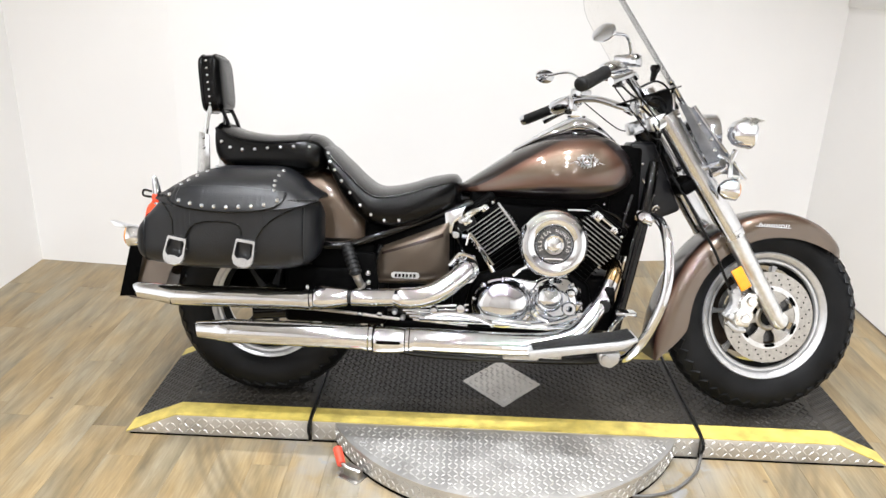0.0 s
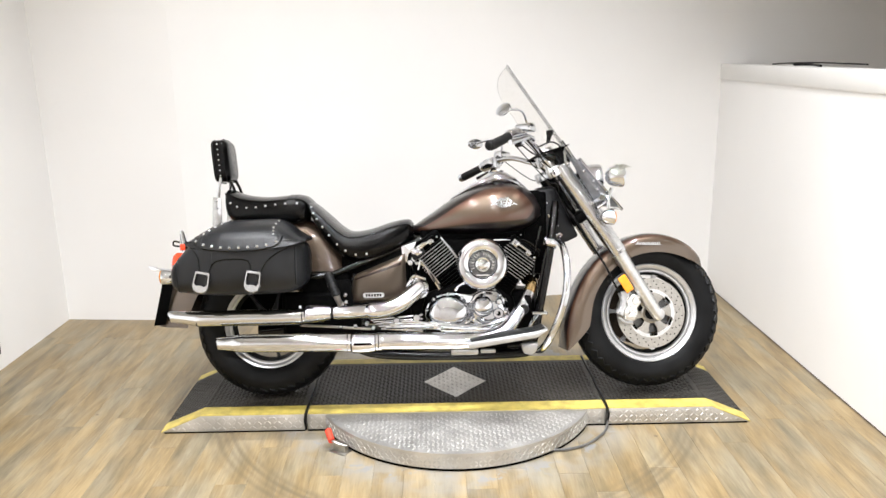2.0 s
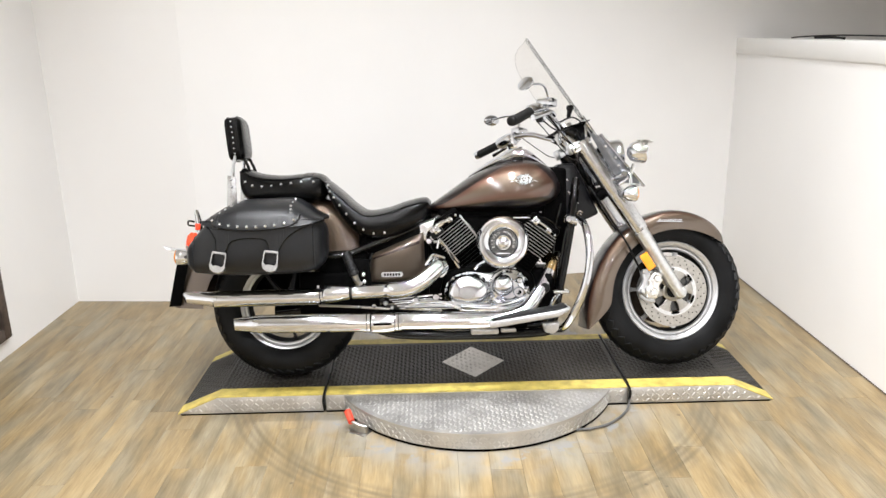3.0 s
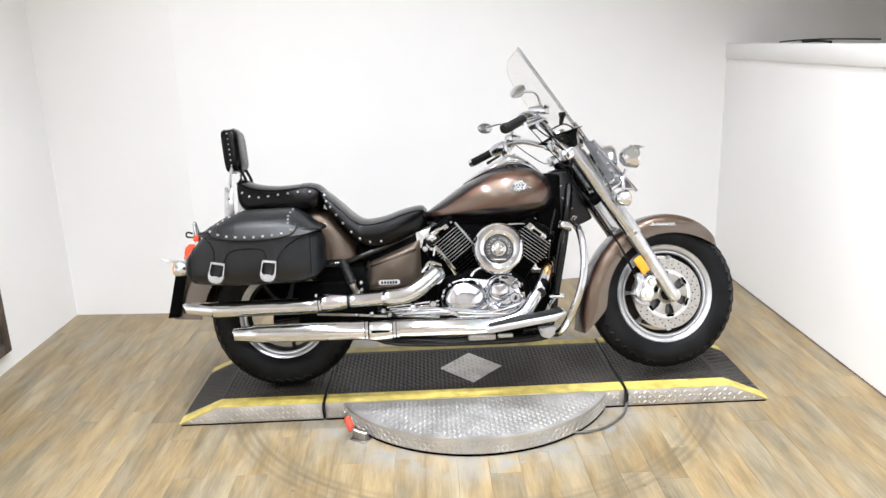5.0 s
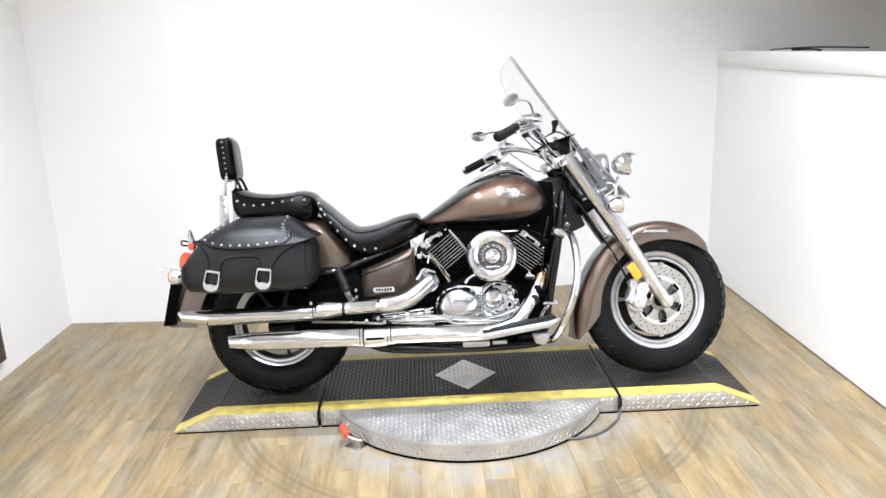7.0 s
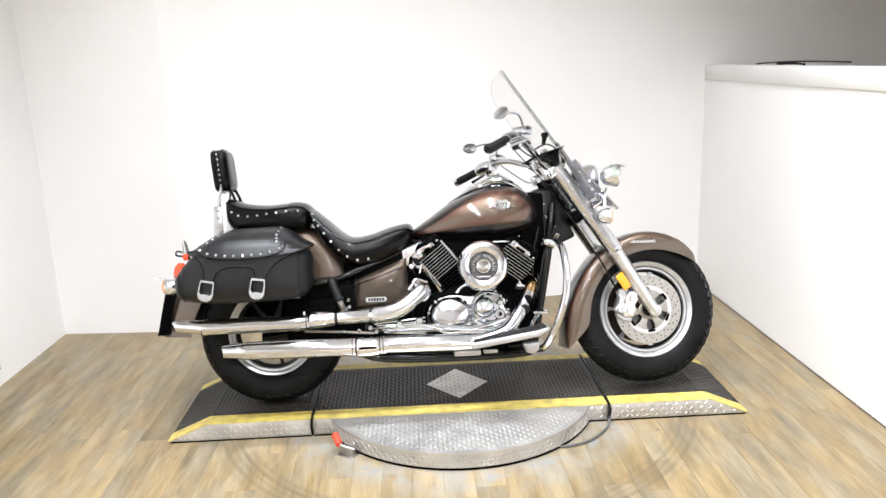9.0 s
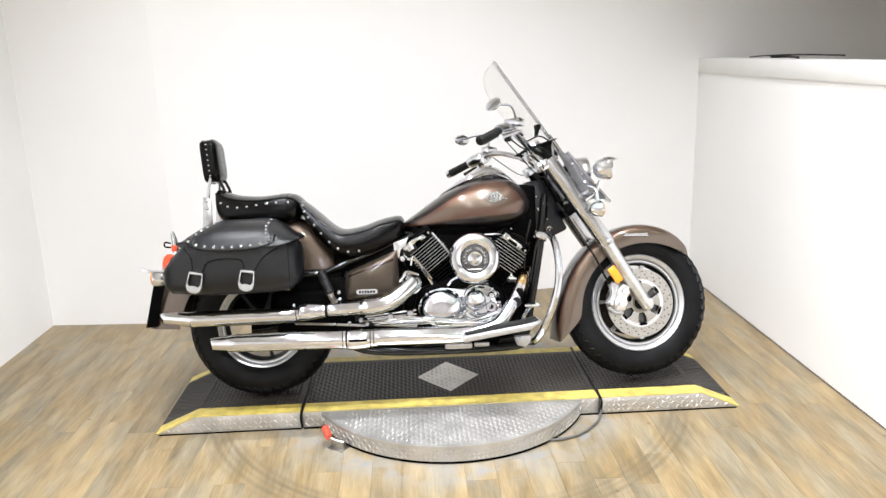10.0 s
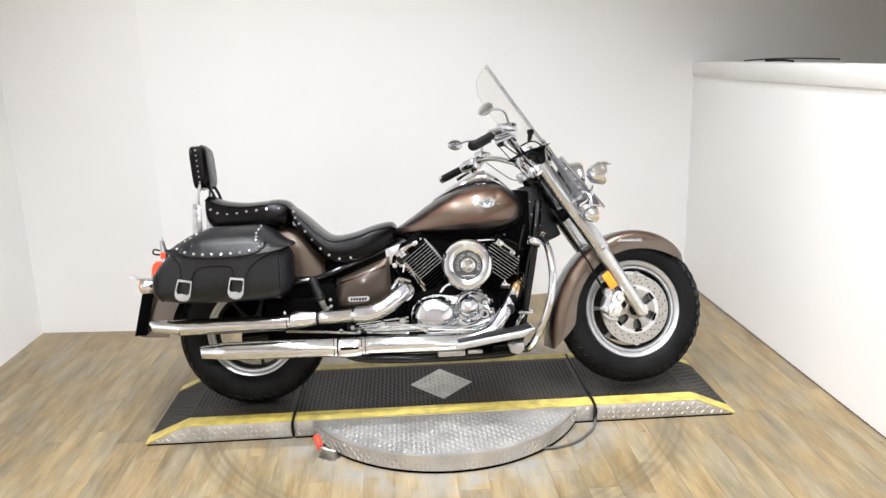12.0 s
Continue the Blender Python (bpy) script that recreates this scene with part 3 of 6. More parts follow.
# ---- the motorcycle: x forward, y to its left, z up from the deck, leaning on its stand ----
LEAN_BIKE, STEER = 12.0, 6.0
bike = thing("motorcycle", "bronze and black cruiser motorcycle with chrome exhausts, studded saddlebags and windshield", "motorcycle", m=pose(0, -0.10, TOP + 0.004, -LEAN_BIKE, 0, 0))
AX = Vector((-0.564, 0, 0.826))
HEAD = Vector((0.445, 0, 0.915))
TURN_M = Matrix.Translation(HEAD) @ Matrix.Rotation(radians(STEER), 4, AX) @ Matrix.Translation(-HEAD)
FW, RW = Vector((0.8125, 0, 0.3255)), Vector((-0.775, 0, 0.308))
FENDER_F, FENDER_R = Vector((0.833, 0, 0.29)), Vector((-0.80, 0, 0.29))


def tyre(width, rim_r, r, name, parent, m):
    w = width / 2
    prof = [(rim_r, -w * 0.62), (rim_r + 0.012, -w * 0.80), (rim_r + (r - rim_r) * 0.42, -w * 0.99), (rim_r + (r - rim_r) * 0.70, -w * 0.94), (r - 0.012, -w * 0.70), (r - 0.003, -w * 0.36), (r, 0)]
    prof = prof + [(a, -b) for a, b in prof[-2::-1]] + [prof[0]]
    t = part("tyre", lathe(prof, 96), RUBBER, parent, "worn black tyre with tread grooves", m)
    # tread blocks along both shoulders and shallow bars down the middle
    verts, faces = [], []
    for k in range(44):
        for u, v, tilt, size in ((-0.80, 0.0234, -40, (0.0170, 0.016, 0.0028)), (0.80, 0.0234, 40, (0.0170, 0.016, 0.0028)), (-0.42, 0.0066, -16, (0.0170, 0.016, 0.0028)), (0.42, 0.0066, 16, (0.0170, 0.016, 0.0028))):
            mm = Matrix.Rotation(2 * math.pi * (k + 0.2 * u) / 44, 4, "Y") @ at(0, u * w, r - v) @ Matrix.Rotation(radians(-tilt), 4, "X") @ Matrix.Rotation(radians(34 if u > 0 else -34), 4, "Z")
            n, (hx, hy, hz) = len(verts), size
            for z, q in ((-hz, 1.0), (hz, 0.88)):
                verts += [tuple(mm @ Vector(p)) for p in ((-hx * q, -hy * q, z), (hx * q, -hy * q, z), (hx * q, hy * q, z), (-hx * q, hy * q, z))]
            faces += [(n + 4, n + 5, n + 6, n + 7)] + [(n + i, n + (i + 1) % 4, n + 4 + (i + 1) % 4, n + 4 + i) for i in range(4)]
    bm = bmesh.new()
    me = bpy.data.meshes.new("tmp")
    me.from_pydata(verts, [], faces)
    bm.from_mesh(me)
    bpy.data.meshes.remove(me)
    tb = part("tread", bm, RUBBER, t)
    tagged(tb, kind="stuff")
    return t


def wheel(name, width, rim_r, m, spokes, label, r):
    # rear spokes, rim wells and hubs: shade put into a darker alloy colour
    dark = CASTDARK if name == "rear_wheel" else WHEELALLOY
    root = part(name, lathe([(rim_r - 0.020, -0.038), (rim_r - 0.006, -0.034), (rim_r - 0.026, -0.012), (rim_r - 0.026, 0.012), (rim_r - 0.006, 0.034), (rim_r - 0.020, 0.038), (rim_r - 0.034, 0.0), (rim_r - 0.020, -0.038)], 80), CASTDARK, bike, label, m)
    for s in (-1, 1):
        part("rim_lip", lathe([(rim_r - 0.022, s * 0.030), (rim_r - 0.023, s * 0.040), (rim_r - 0.019, s * 0.044), (rim_r - 0.012, s * 0.045), (rim_r - 0.010, s * 0.049), (rim_r - 0.002, s * 0.054), (rim_r + 0.010, s * 0.058), (rim_r + 0.014, s * 0.053), (rim_r + 0.004, s * 0.042), (rim_r - 0.010, s * 0.032), (rim_r - 0.022, s * 0.030)], 80), WHEELALLOY, root, "bright machined rim lip")
    tyre(width, rim_r, r, name, root, None)
    part("hub", lathe([(0, -0.062), (0.03, -0.062), (0.045, -0.05), (0.05, 0), (0.045, 0.05), (0.03, 0.062), (0, 0.062)], 32), CASTDARK, root)
    for k in range(spokes):
        a = 2 * math.pi * (k + 0.3) / spokes
        b = loft([[(x * s, y * s2, z) for x, y in ((-0.016, -0.012), (0.016, -0.012), (0.02, 0), (0.016, 0.012), (-0.016, 0.012), (-0.02, 0))] for z, s, s2 in ((0.04, 0.8, 1.1), (0.09, 0.42, 0.8), (0.14, 0.36, 0.7), (rim_r - 0.025, 0.62, 1.0))])
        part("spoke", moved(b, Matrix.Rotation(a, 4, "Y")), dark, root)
    return root


def brake_disc(parent, side, r=0.145):
    bm = lathe([(0.098, side * 0.070), (r, side * 0.070), (r, side * 0.075), (0.098, side * 0.075), (0.098, side * 0.070)], 72)
    # the far-side disc takes the darker copy, with shade in its colour
    d = part("brake_disc", bm, STEEL if side < 0 else SHADEDISC, parent, "drilled steel brake disc" if side < 0 else "drilled brake disc coloured darker for shade")
    holes = bmesh.new()
    for k in range(20):
        for j, rr in enumerate((0.110, 0.122, 0.134)):
            a = 2 * math.pi * (k + j / 3) / 20
            b = lathe([(0, side * 0.0758), (0.0028, side * 0.0758), (0.0028, side * 0.0752)], 8)
            moved(b, at(rr * math.cos(a), 0, rr * math.sin(a)))
            me = bpy.data.meshes.new("tmp")
            b.to_mesh(me)
            b.free()
            holes.from_mesh(me)
            bpy.data.meshes.remove(me)
    tagged(part("disc_holes", holes, MATT, d), kind="stuff")
    part("disc_carrier", lathe([(0.024, side * 0.060), (0.038, side * 0.066), (0.042, side * 0.074), (0.036, side * 0.077), (0.026, side * 0.075)], 32), STEEL, d)
    # added backing disc: makes the gaps between the carrier arms dark
    part("carrier_backing", lathe([(0.020, side * 0.050), (0.083, side * 0.052), (0.083, side * 0.046), (0.020, side * 0.046)], 32), DARKDISH, d, "dark backing disc added behind the carrier")
    part("carrier_ring", lathe([(0.086, side * 0.067), (0.101, side * 0.068), (0.101, side * 0.0765), (0.086, side * 0.0765), (0.086, side * 0.067)], 48), ALLOY, d)
    arm = finish(prism([(-0.013, 0.038), (0.013, 0.038), (0.015, 0.060), (0.030, 0.088), (-0.030, 0.088), (-0.015, 0.060)], side * 0.067, side * 0.074, 0.002), "carrier_arm", STEEL)
    slot = finish(prism([(-0.020, 0.089), (-0.012, 0.095), (0.012, 0.095), (0.020, 0.089), (0.012, 0.085), (-0.012, 0.085)], side * 0.0760, side * 0.0775), "carrier_slot", MATT)
    for k in range(6):
        ob = new("carrier_slot", slot)
        ob.parent = d
        ob.matrix_basis = Matrix.Rotation(2 * math.pi * (k + 0.9) / 6, 4, "Y")
        ob = new("carrier_arm", arm)
        ob.parent = d
        ob.matrix_basis = Matrix.Rotation(2 * math.pi * (k + 0.4) / 6, 4, "Y")
    return d


fw = wheel("front_wheel", 0.132, 0.192, TURN_M @ at(*FW), 7, "cast silver alloy front wheel", 0.313)
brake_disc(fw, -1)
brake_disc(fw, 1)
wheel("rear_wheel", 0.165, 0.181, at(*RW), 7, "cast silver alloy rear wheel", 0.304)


def fender(name, centre, stations, w, m, label, thick=0.003, crest=0.74):
    """A mudguard: stations of (degrees, outer radius, skirt radius, width factor) about the wheel's centre."""
    st = smooth_path(stations, 7)
    rings = []
    for deg, ro, ri, k in st:
        a = radians(deg)
        ring = []
        cross = [(-1.0, 0.0), (-1.0, 0.35), (-0.98, 0.62), (-0.90, 0.80), (-0.75, 0.91), (-0.5, 0.97), (-0.25, 0.995), (0, 1.0)]
        cross += [(-u, v) for u, v in cross[-2::-1]]
        outer = [(u * w * k, ri + (ro - ri) * v) for u, v in cross]
        inner = [(u * (w * k - thick), ri + (ro - thick - ri) * v) for u, v in cross[::-1]]
        for y, r in outer + inner:
            ring.append((centre.x + r * math.cos(a), y, centre.z + r * math.sin(a)))
        rings.append(ring)
    ob = part(name, loft(rings), TANK, bike, label, m)
    mask = ob.data.attributes.new("panel", "FLOAT", "POINT")
    across = [abs(u) for u, v in cross] + [0.0] * len(cross)
    for i in range(len(ob.data.vertices)):
        mask.data[i].value = 0.51 + 0.9 * (across[i % len(across)] - crest)
    return ob


ff = fender("front_fender", FENDER_F, [(47, 0.318, 0.309, 0.55), (55, 0.340, 0.298, 0.9), (70, 0.362, 0.292, 1.0), (93, 0.372, 0.290, 1.0), (125, 0.366, 0.288, 1.0), (156, 0.362, 0.284, 1.0), (178, 0.378, 0.282, 1.0), (186, 0.387, 0.302, 0.99), (192, 0.393, 0.345, 0.98), (196, 0.398, 0.390, 0.97)], 0.088, TURN_M, "bronze front mudguard with chrome script badge")
part("script_badge", join(*[moved(box(-0.056, 0.056, -0.0012, 0.0012, -0.0010, 0.0010), pose(0.80, -0.0895, 0.612, 0, 2, 0)), *[moved(box(-0.0016, 0.0016, -0.0012, 0.0012, -0.0045 - (k == 0) * 0.002, 0.0045 + (k == 0) * 0.004), pose(0.755 + 0.0078 * k, -0.0895, 0.617, 0, 24 - 60 * (k % 3 == 1), 0)) for k in range(13)]]), CHROME, ff, "chrome script badge")
fender("rear_fender", FENDER_R, [(28, 0.440, 0.27, 0.98), (42, 0.472, 0.28, 1.0), (56, 0.500, 0.30, 1.0), (72, 0.486, 0.32, 1.0), (100, 0.445, 0.33, 1.0), (135, 0.415, 0.30, 1.0), (160, 0.420, 0.295, 1.0), (177, 0.435, 0.30, 1.0)], 0.105, None, "bronze rear mudguard", crest=0.55)

# -- fork, yoke and bars
for s in (-1, 1):
    leg = part("fork_leg", tube([(0.836, s * 0.112, 0.302), (0.826, s * 0.112, 0.320), (0.790, s * 0.112, 0.378), (0.70, s * 0.112, 0.525), (0.651, s * 0.112, 0.605)], [0.017, 0.0235, 0.0255, 0.0285, 0.0295], 20, 4), ALLOY, bike, "brushed alloy lower fork leg", TURN_M)
    part("fork_cover", tube([(0.664, s * 0.112, 0.585), (0.656, s * 0.112, 0.597), (0.651, s * 0.112, 0.604), (0.445, s * 0.112, 0.912), (0.432, s * 0.112, 0.932)], [0.033, 0.036, 0.034, 0.034, 0.029], 20, 3), SATIN, leg, "satin silver upper fork cover")
    part("axle_boss", moved(lathe([(0, -0.002), (0.009, -0.002), (0.011, -0.007), (0.021, -0.007), (0.025, -0.002), (0.025, 0.02)], 24), at(0.826, s * 0.124, 0.325) @ (Matrix.Rotation(radians(180), 4, "Z") if s > 0 else Matrix.Identity(4))), ALLOY, leg)
    part("axle_bolt", moved(lathe([(0, -0.003), (0.007, -0.003), (0.0085, 0.0)], 6), at(0.826, s * 0.124, 0.325)), MATT, leg)
    part("reflector", moved(box(-0.018, 0.018, -0.004, 0.004, -0.036, 0.036, 0.003), TURN_M @ pose(0.684, s * 0.142, 0.453, 0, -32, 0)), AMBER, bike, "amber reflector on the fork")
cal = part("brake_caliper", moved(join(prism([(-0.012, -0.048), (0.022, -0.042), (0.028, -0.012), (0.020, 0.004), (0.030, 0.022), (0.018, 0.050), (-0.010, 0.046), (-0.022, 0.016), (-0.016, 0.0), (-0.026, -0.020)], -0.034, 0.018, 0.007, 3), moved(lathe([(0, -0.040), (0.010, -0.040), (0.014, -0.034), (0.015, -0.02)], 18), at(0.006, 0, 0.026)), moved(lathe([(0, -0.040), (0.010, -0.040), (0.014, -0.034), (0.015, -0.02)], 18), at(0.004, 0, -0.022))), TURN_M @ pose(0.713, -0.088, 0.354, 0, 14, 0) @ Matrix.Scale(1.18, 4)), BRIGHT, bike, "cast alloy brake caliper")
part("caliper_bracket", moved(join(prism([(-0.046, -0.030), (-0.018, -0.040), (-0.014, 0.036), (-0.030, 0.052), (-0.050, 0.040), (-0.034, 0.012), (-0.036, -0.008)], -0.020, 0.006, 0.004), tube([(-0.036, -0.024, -0.044), (-0.010, -0.030, -0.056), (0.016, -0.028, -0.052)], 0.006, 8, 4), moved(lathe([(0, -0.028), (0.007, -0.028), (0.009, -0.02)], 10), at(-0.040, 0, 0.040)), moved(lathe([(0, -0.028), (0.007, -0.028), (0.009, -0.02)], 10), at(-0.030, 0, -0.026))), TURN_M @ pose(0.713, -0.088, 0.354, 0, 14, 0) @ Matrix.Scale(1.18, 4)), WHEELALLOY, cal, "bolted caliper bracket")
part("lower_yoke", moved(box(-0.04, 0.03, -0.125, 0.125, -0.020, 0.020, 0.012), TURN_M @ pose(0.525, 0, 0.735, 0, -34, 0)), MATT, bike)
part("upper_yoke", moved(box(-0.05, 0.04, -0.14, 0.14, -0.016, 0.016, 0.010), TURN_M @ pose(0.43, 0, 0.925, 0, -34, 0)), CHROME, bike, "chrome top yoke")
part("brake_hose", tube([(0.465, -0.09, 0.76), (0.50, -0.115, 0.70), (0.548, -0.122, 0.62), (0.605, -0.122, 0.53), (0.650, -0.112, 0.445), (0.680, -0.10, 0.40)], 0.0044, 10, 6), CABLE, bike, m=TURN_M)
part("head_shroud", prism([(0.350, 0.86), (0.425, 0.865), (0.475, 0.76), (0.525, 0.655), (0.470, 0.63), (0.38, 0.62)], -0.055, 0.055, 0.012, 3), SLATE, bike, "dark slate wiring shroud behind the fork")
studs([(0.405, -0.058, 0.735), (0.435, -0.058, 0.70), (0.392, -0.058, 0.795), (0.445, -0.058, 0.655)], bike, 0.005, "bolt")
part("wire_clip", tube([(0.395, -0.064, 0.748), (0.418, -0.064, 0.712)], 0.003, 8, 2), CHROME, bike)
part("horn_bracket", (tube([(0.425, -0.066, 0.652), (0.440, -0.070, 0.668), (0.452, -0.066, 0.662)], 0.004, 8, 3)), CHROME, bike)
part("steering_head", tube([(0.52, 0, 0.70), (0.40, 0, 0.90)], 0.034, 16, 2), BLACK, bike)
BAR_M = TURN_M @ at(0.37, 0, 0.975) @ Matrix.Rotation(radians(-2.4), 4, "X") @ at(-0.37, 0, -0.975)
bars = part("handlebar", tube([(0.10, -0.415, 0.963), (0.165, -0.345, 1.001), (0.235, -0.268, 1.036), (0.29, -0.19, 1.02), (0.355, -0.10, 0.985), (0.372, -0.05, 0.975), (0.372, 0.05, 0.975), (0.355, 0.10, 0.985), (0.29, 0.19, 1.02), (0.235, 0.268, 1.022), (0.165, 0.345, 0.998), (0.10, 0.415, 0.972)], 0.0125, 16, 5), CHROME, bike, "chrome pullback handlebar", BAR_M)
for s in (-1, 1):
    k = 0.010 if s < 0 else 0.0
    part("grip", tube([(0.094, s * 0.422, 0.969 - k), (0.099, s * 0.416, 0.971 - k), (0.172, s * 0.337, 1.000 + k * 0.6), (0.177, s * 0.331, 1.002 + k * 0.6)], [0.015, 0.0182, 0.0178, 0.021], 18, 4), GRIPS, bars, "black rubber grip")
    part("grip_end", tube([(0.082, s * 0.435, 0.965 - k), (0.086, s * 0.431, 0.967 - k), (0.099, s * 0.417, 0.972 - k)], [0.012, 0.0185, 0.0195], 16, 3), GRIPS if s < 0 else CHROME, bars, "dark bar end cap" if s < 0 else "chrome bar end")
    part("switch_housing", join(tube([(0.174, s * 0.335, 1.001 + k * 0.7), (0.184, s * 0.324, 1.005 + k * 0.8), (0.222, s * 0.282, 1.018 + k), (0.228, s * 0.276, 1.020 + k)], [0.020, 0.026, 0.026, 0.018], 16, 3), moved(box(-0.018, 0.018, -0.012, 0.012, -0.02, 0.022, 0.006), pose(0.232, s * 0.272, 1.008, 0, 0, s * 48))), CHROME, bars)
    part("master_cylinder", moved(box(-0.035, 0.035, -0.022, 0.022, -0.014, 0.018, 0.006), pose(0.258, s * 0.262, 1.045 + k, 0, 0, s * 42)), CHROME, bars)
    part("lever", tube([(0.258, s * 0.27, 1.02), (0.255, s * 0.315, 1.013), (0.20, s * 0.385, 0.985), (0.165, s * 0.43, 0.968)], [0.008, 0.007, 0.006, 0.008], 10, 5, 1.4), CHROME, bars)
    part("riser", tube([(0.43, s * 0.05, 0.93), (0.40, s * 0.05, 0.955), (0.372, s * 0.05, 0.982)], [0.018, 0.016, 0.020], 14, 3), CHROME, bars)
    mir = part("mirror", moved(lathe([(0, 0.012), (0.03, 0.011), (0.048, 0.004), (0.050, -0.003), (0.046, -0.004), (0, -0.004)], 32, "x"), TURN_M @ pose(0.145 if s < 0 else 0.158, s * 0.415, 1.110, 0, 17, 30 if s < 0 else -66) @ Matrix.Diagonal((0.75, 0.80, 0.50, 1))), CHROME, bike, "oval chrome mirror")
    part("mirror_stem", moved(tube([(0.255, s * 0.270, 1.05), (0.258, s * 0.285, 1.085), (0.225, s * 0.345, 1.118), (0.165, s * 0.40, 1.112)], 0.0045, 10, 6), TURN_M), CHROME, mir)
for k, (p, q) in enumerate((((0.25, -0.26, 1.02), (0.40, -0.14, 0.90)), ((0.25, 0.26, 1.02), (0.42, 0.13, 0.90)), ((0.22, -0.28, 0.99), (0.42, -0.10, 0.86)))):
    mid = ((p[0] + q[0]) / 2 + 0.03, (p[1] + q[1]) / 2 - 0.02, (p[2] + q[2]) / 2 - 0.035 - 0.01 * k)
    part("control_cable", tube([p, mid, q, (q[0] + 0.02, q[1] * 0.4, q[2] - 0.10)], 0.0021, 8, 6), CABLE, bike, m=TURN_M)

# -- lamps
hl = part("headlight", moved(lathe([(0, -0.075), (0.03, -0.073), (0.06, -0.055), (0.078, -0.02), (0.083, 0.02), (0.083, 0.032)], 40, "x"), TURN_M @ at(0.588, 0, 0.876)), CHROME, bike, "chrome headlight shell")
part("lens", moved(lathe([(0.078, 0.028), (0.06, 0.04), (0.03, 0.046), (0, 0.048)], 32, "x"), TURN_M @ at(0.588, 0, 0.876)), PALE, hl)
for s in (-1, 1):
    pl = part("passing_lamp", moved(lathe([(0, -0.046), (0.018, -0.043), (0.034, -0.031), (0.042, -0.010), (0.0435, 0.010), (0.0455, 0.014), (0.0455, 0.020), (0.0435, 0.024)], 36, "x"), TURN_M @ at(0.646, s * 0.17, 0.889)), CHROME, bike, "chrome passing lamp with peaked visor")
    part("lens", moved(lathe([(0.0425, 0.022), (0.032, 0.029), (0, 0.033)], 28, "x"), TURN_M @ at(0.646, s * 0.17, 0.889)), PALE, pl)
    vis = bmesh.new()
    rows = []
    for x, rr, z in ((0.0, 0.0470, 0.0), (0.028, 0.0470, 0.0), (0.064, 0.036, 0.004)):
        span = {0.0: 70, 0.028: 50, 0.064: 9}[x]
        rows.append([vis.verts.new((0.646 + x, s * 0.17 + rr * math.sin(radians(span * (k / 8 - 0.5) * 2)), 0.890 + z + rr * math.cos(radians(span * (k / 8 - 0.5) * 2)) * (1 if x < 0.06 else 0.95))) for k in range(9)])
    for a, b in zip(rows, rows[1:]):
        for i in range(8):
            vis.faces.new((a[i], a[i + 1], b[i + 1], b[i]))
    bmesh.ops.solidify(vis, geom=list(vis.faces), thickness=0.002)
    part("visor", moved(vis, TURN_M), BRIGHT, pl)
    part("lamp_stem", moved(tube([(0.626, s * 0.17, 0.84), (0.605, s * 0.165, 0.79), (0.575, s * 0.14, 0.765)], 0.008, 10, 4), TURN_M), CHROME, pl)
    ts = part("front_signal", moved(lathe([(0, -0.040), (0.014, -0.037), (0.028, -0.020), (0.032, 0.006), (0.032, 0.014)], 28, "x"), TURN_M @ at(0.605, s * 0.20, 0.722)), CHROME, bike, "chrome bullet turn signal")
    part("lens", moved(lathe([(0.029, 0.014), (0.024, 0.020), (0.013, 0.024), (0, 0.025)], 24, "x"), TURN_M @ at(0.605, s * 0.20, 0.722)), AMBER, ts, "amber lens")
    part("visor", moved(prism([(0.0, 0.032), (0.040, 0.030), (0.016, 0.037), (0, 0.037)], -0.012, 0.012, 0.001), TURN_M @ at(0.605, s * 0.20, 0.722)), CHROME, ts)
    part("signal_stem", moved(tube([(0.60, s * 0.20, 0.755), (0.60, s * 0.19, 0.80), (0.585, s * 0.15, 0.82)], 0.007, 10, 4), TURN_M), CHROME, ts)
part("lamp_bar", tube([(0.575, -0.20, 0.80), (0.565, -0.10, 0.79), (0.565, 0.10, 0.79), (0.575, 0.20, 0.80)], 0.011, 12, 4), CHROME, bike, "chrome lamp bar", TURN_M)
part("speedometer", moved(lathe([(0, 0.03), (0.045, 0.028), (0.05, 0.0), (0.035, -0.04), (0, -0.045)], 28, "z"), TURN_M @ pose(0.40, 0, 0.985, 180, -20, 0)), SATIN, bike)

# -- windshield
SW = 0.205


def shield_point(u, v):
    w = SW * (1 - 0.10 * v) * (1.0 if v < 0.75 else math.sqrt(max(0.0, 1 - ((v - 0.75) / 0.25) ** 3.2)) * 0.75 + 0.25)
    w *= 1.0 if v > 0.3 else 0.72 + 0.28 * (v / 0.3)
    x, z = 0.613 - 0.383 * v, 0.815 + 0.548 * v
    y = u * w
    return (x - 1.25 * y * y, y, z - 0.15 * y * y)


sh = bmesh.new()
rows = [[sh.verts.new(shield_point(-1 + 2 * i / 24, 1 - (1 - j / 60) ** 1.6)) for i in range(25)] for j in range(61)]
for a, b in zip(rows, rows[1:]):
    for i in range(24):
        sh.faces.new((a[i], a[i + 1], b[i + 1], b[i]))
bmesh.ops.solidify(sh, geom=list(sh.faces), thickness=0.0025)
shield = part("windshield", sh, GLASS, bike, "clear curved acrylic windshield", TURN_M, mats=())
shield.visible_shadow = False
border = [shield_point(-1, j / 20) for j in range(1, 15)] + [shield_point(-1, 0.75 + j / 100) for j in range(1, 25)] + [shield_point(-1 + k / 6, 1.0) for k in range(13)] + [shield_point(1, 1 - j / 100) for j in range(1, 25)] + [shield_point(1, j / 20) for j in range(15, 0, -1)]
part("edge", tube(border, 0.0006, 6, 1), EDGE, shield, "polished acrylic edge")
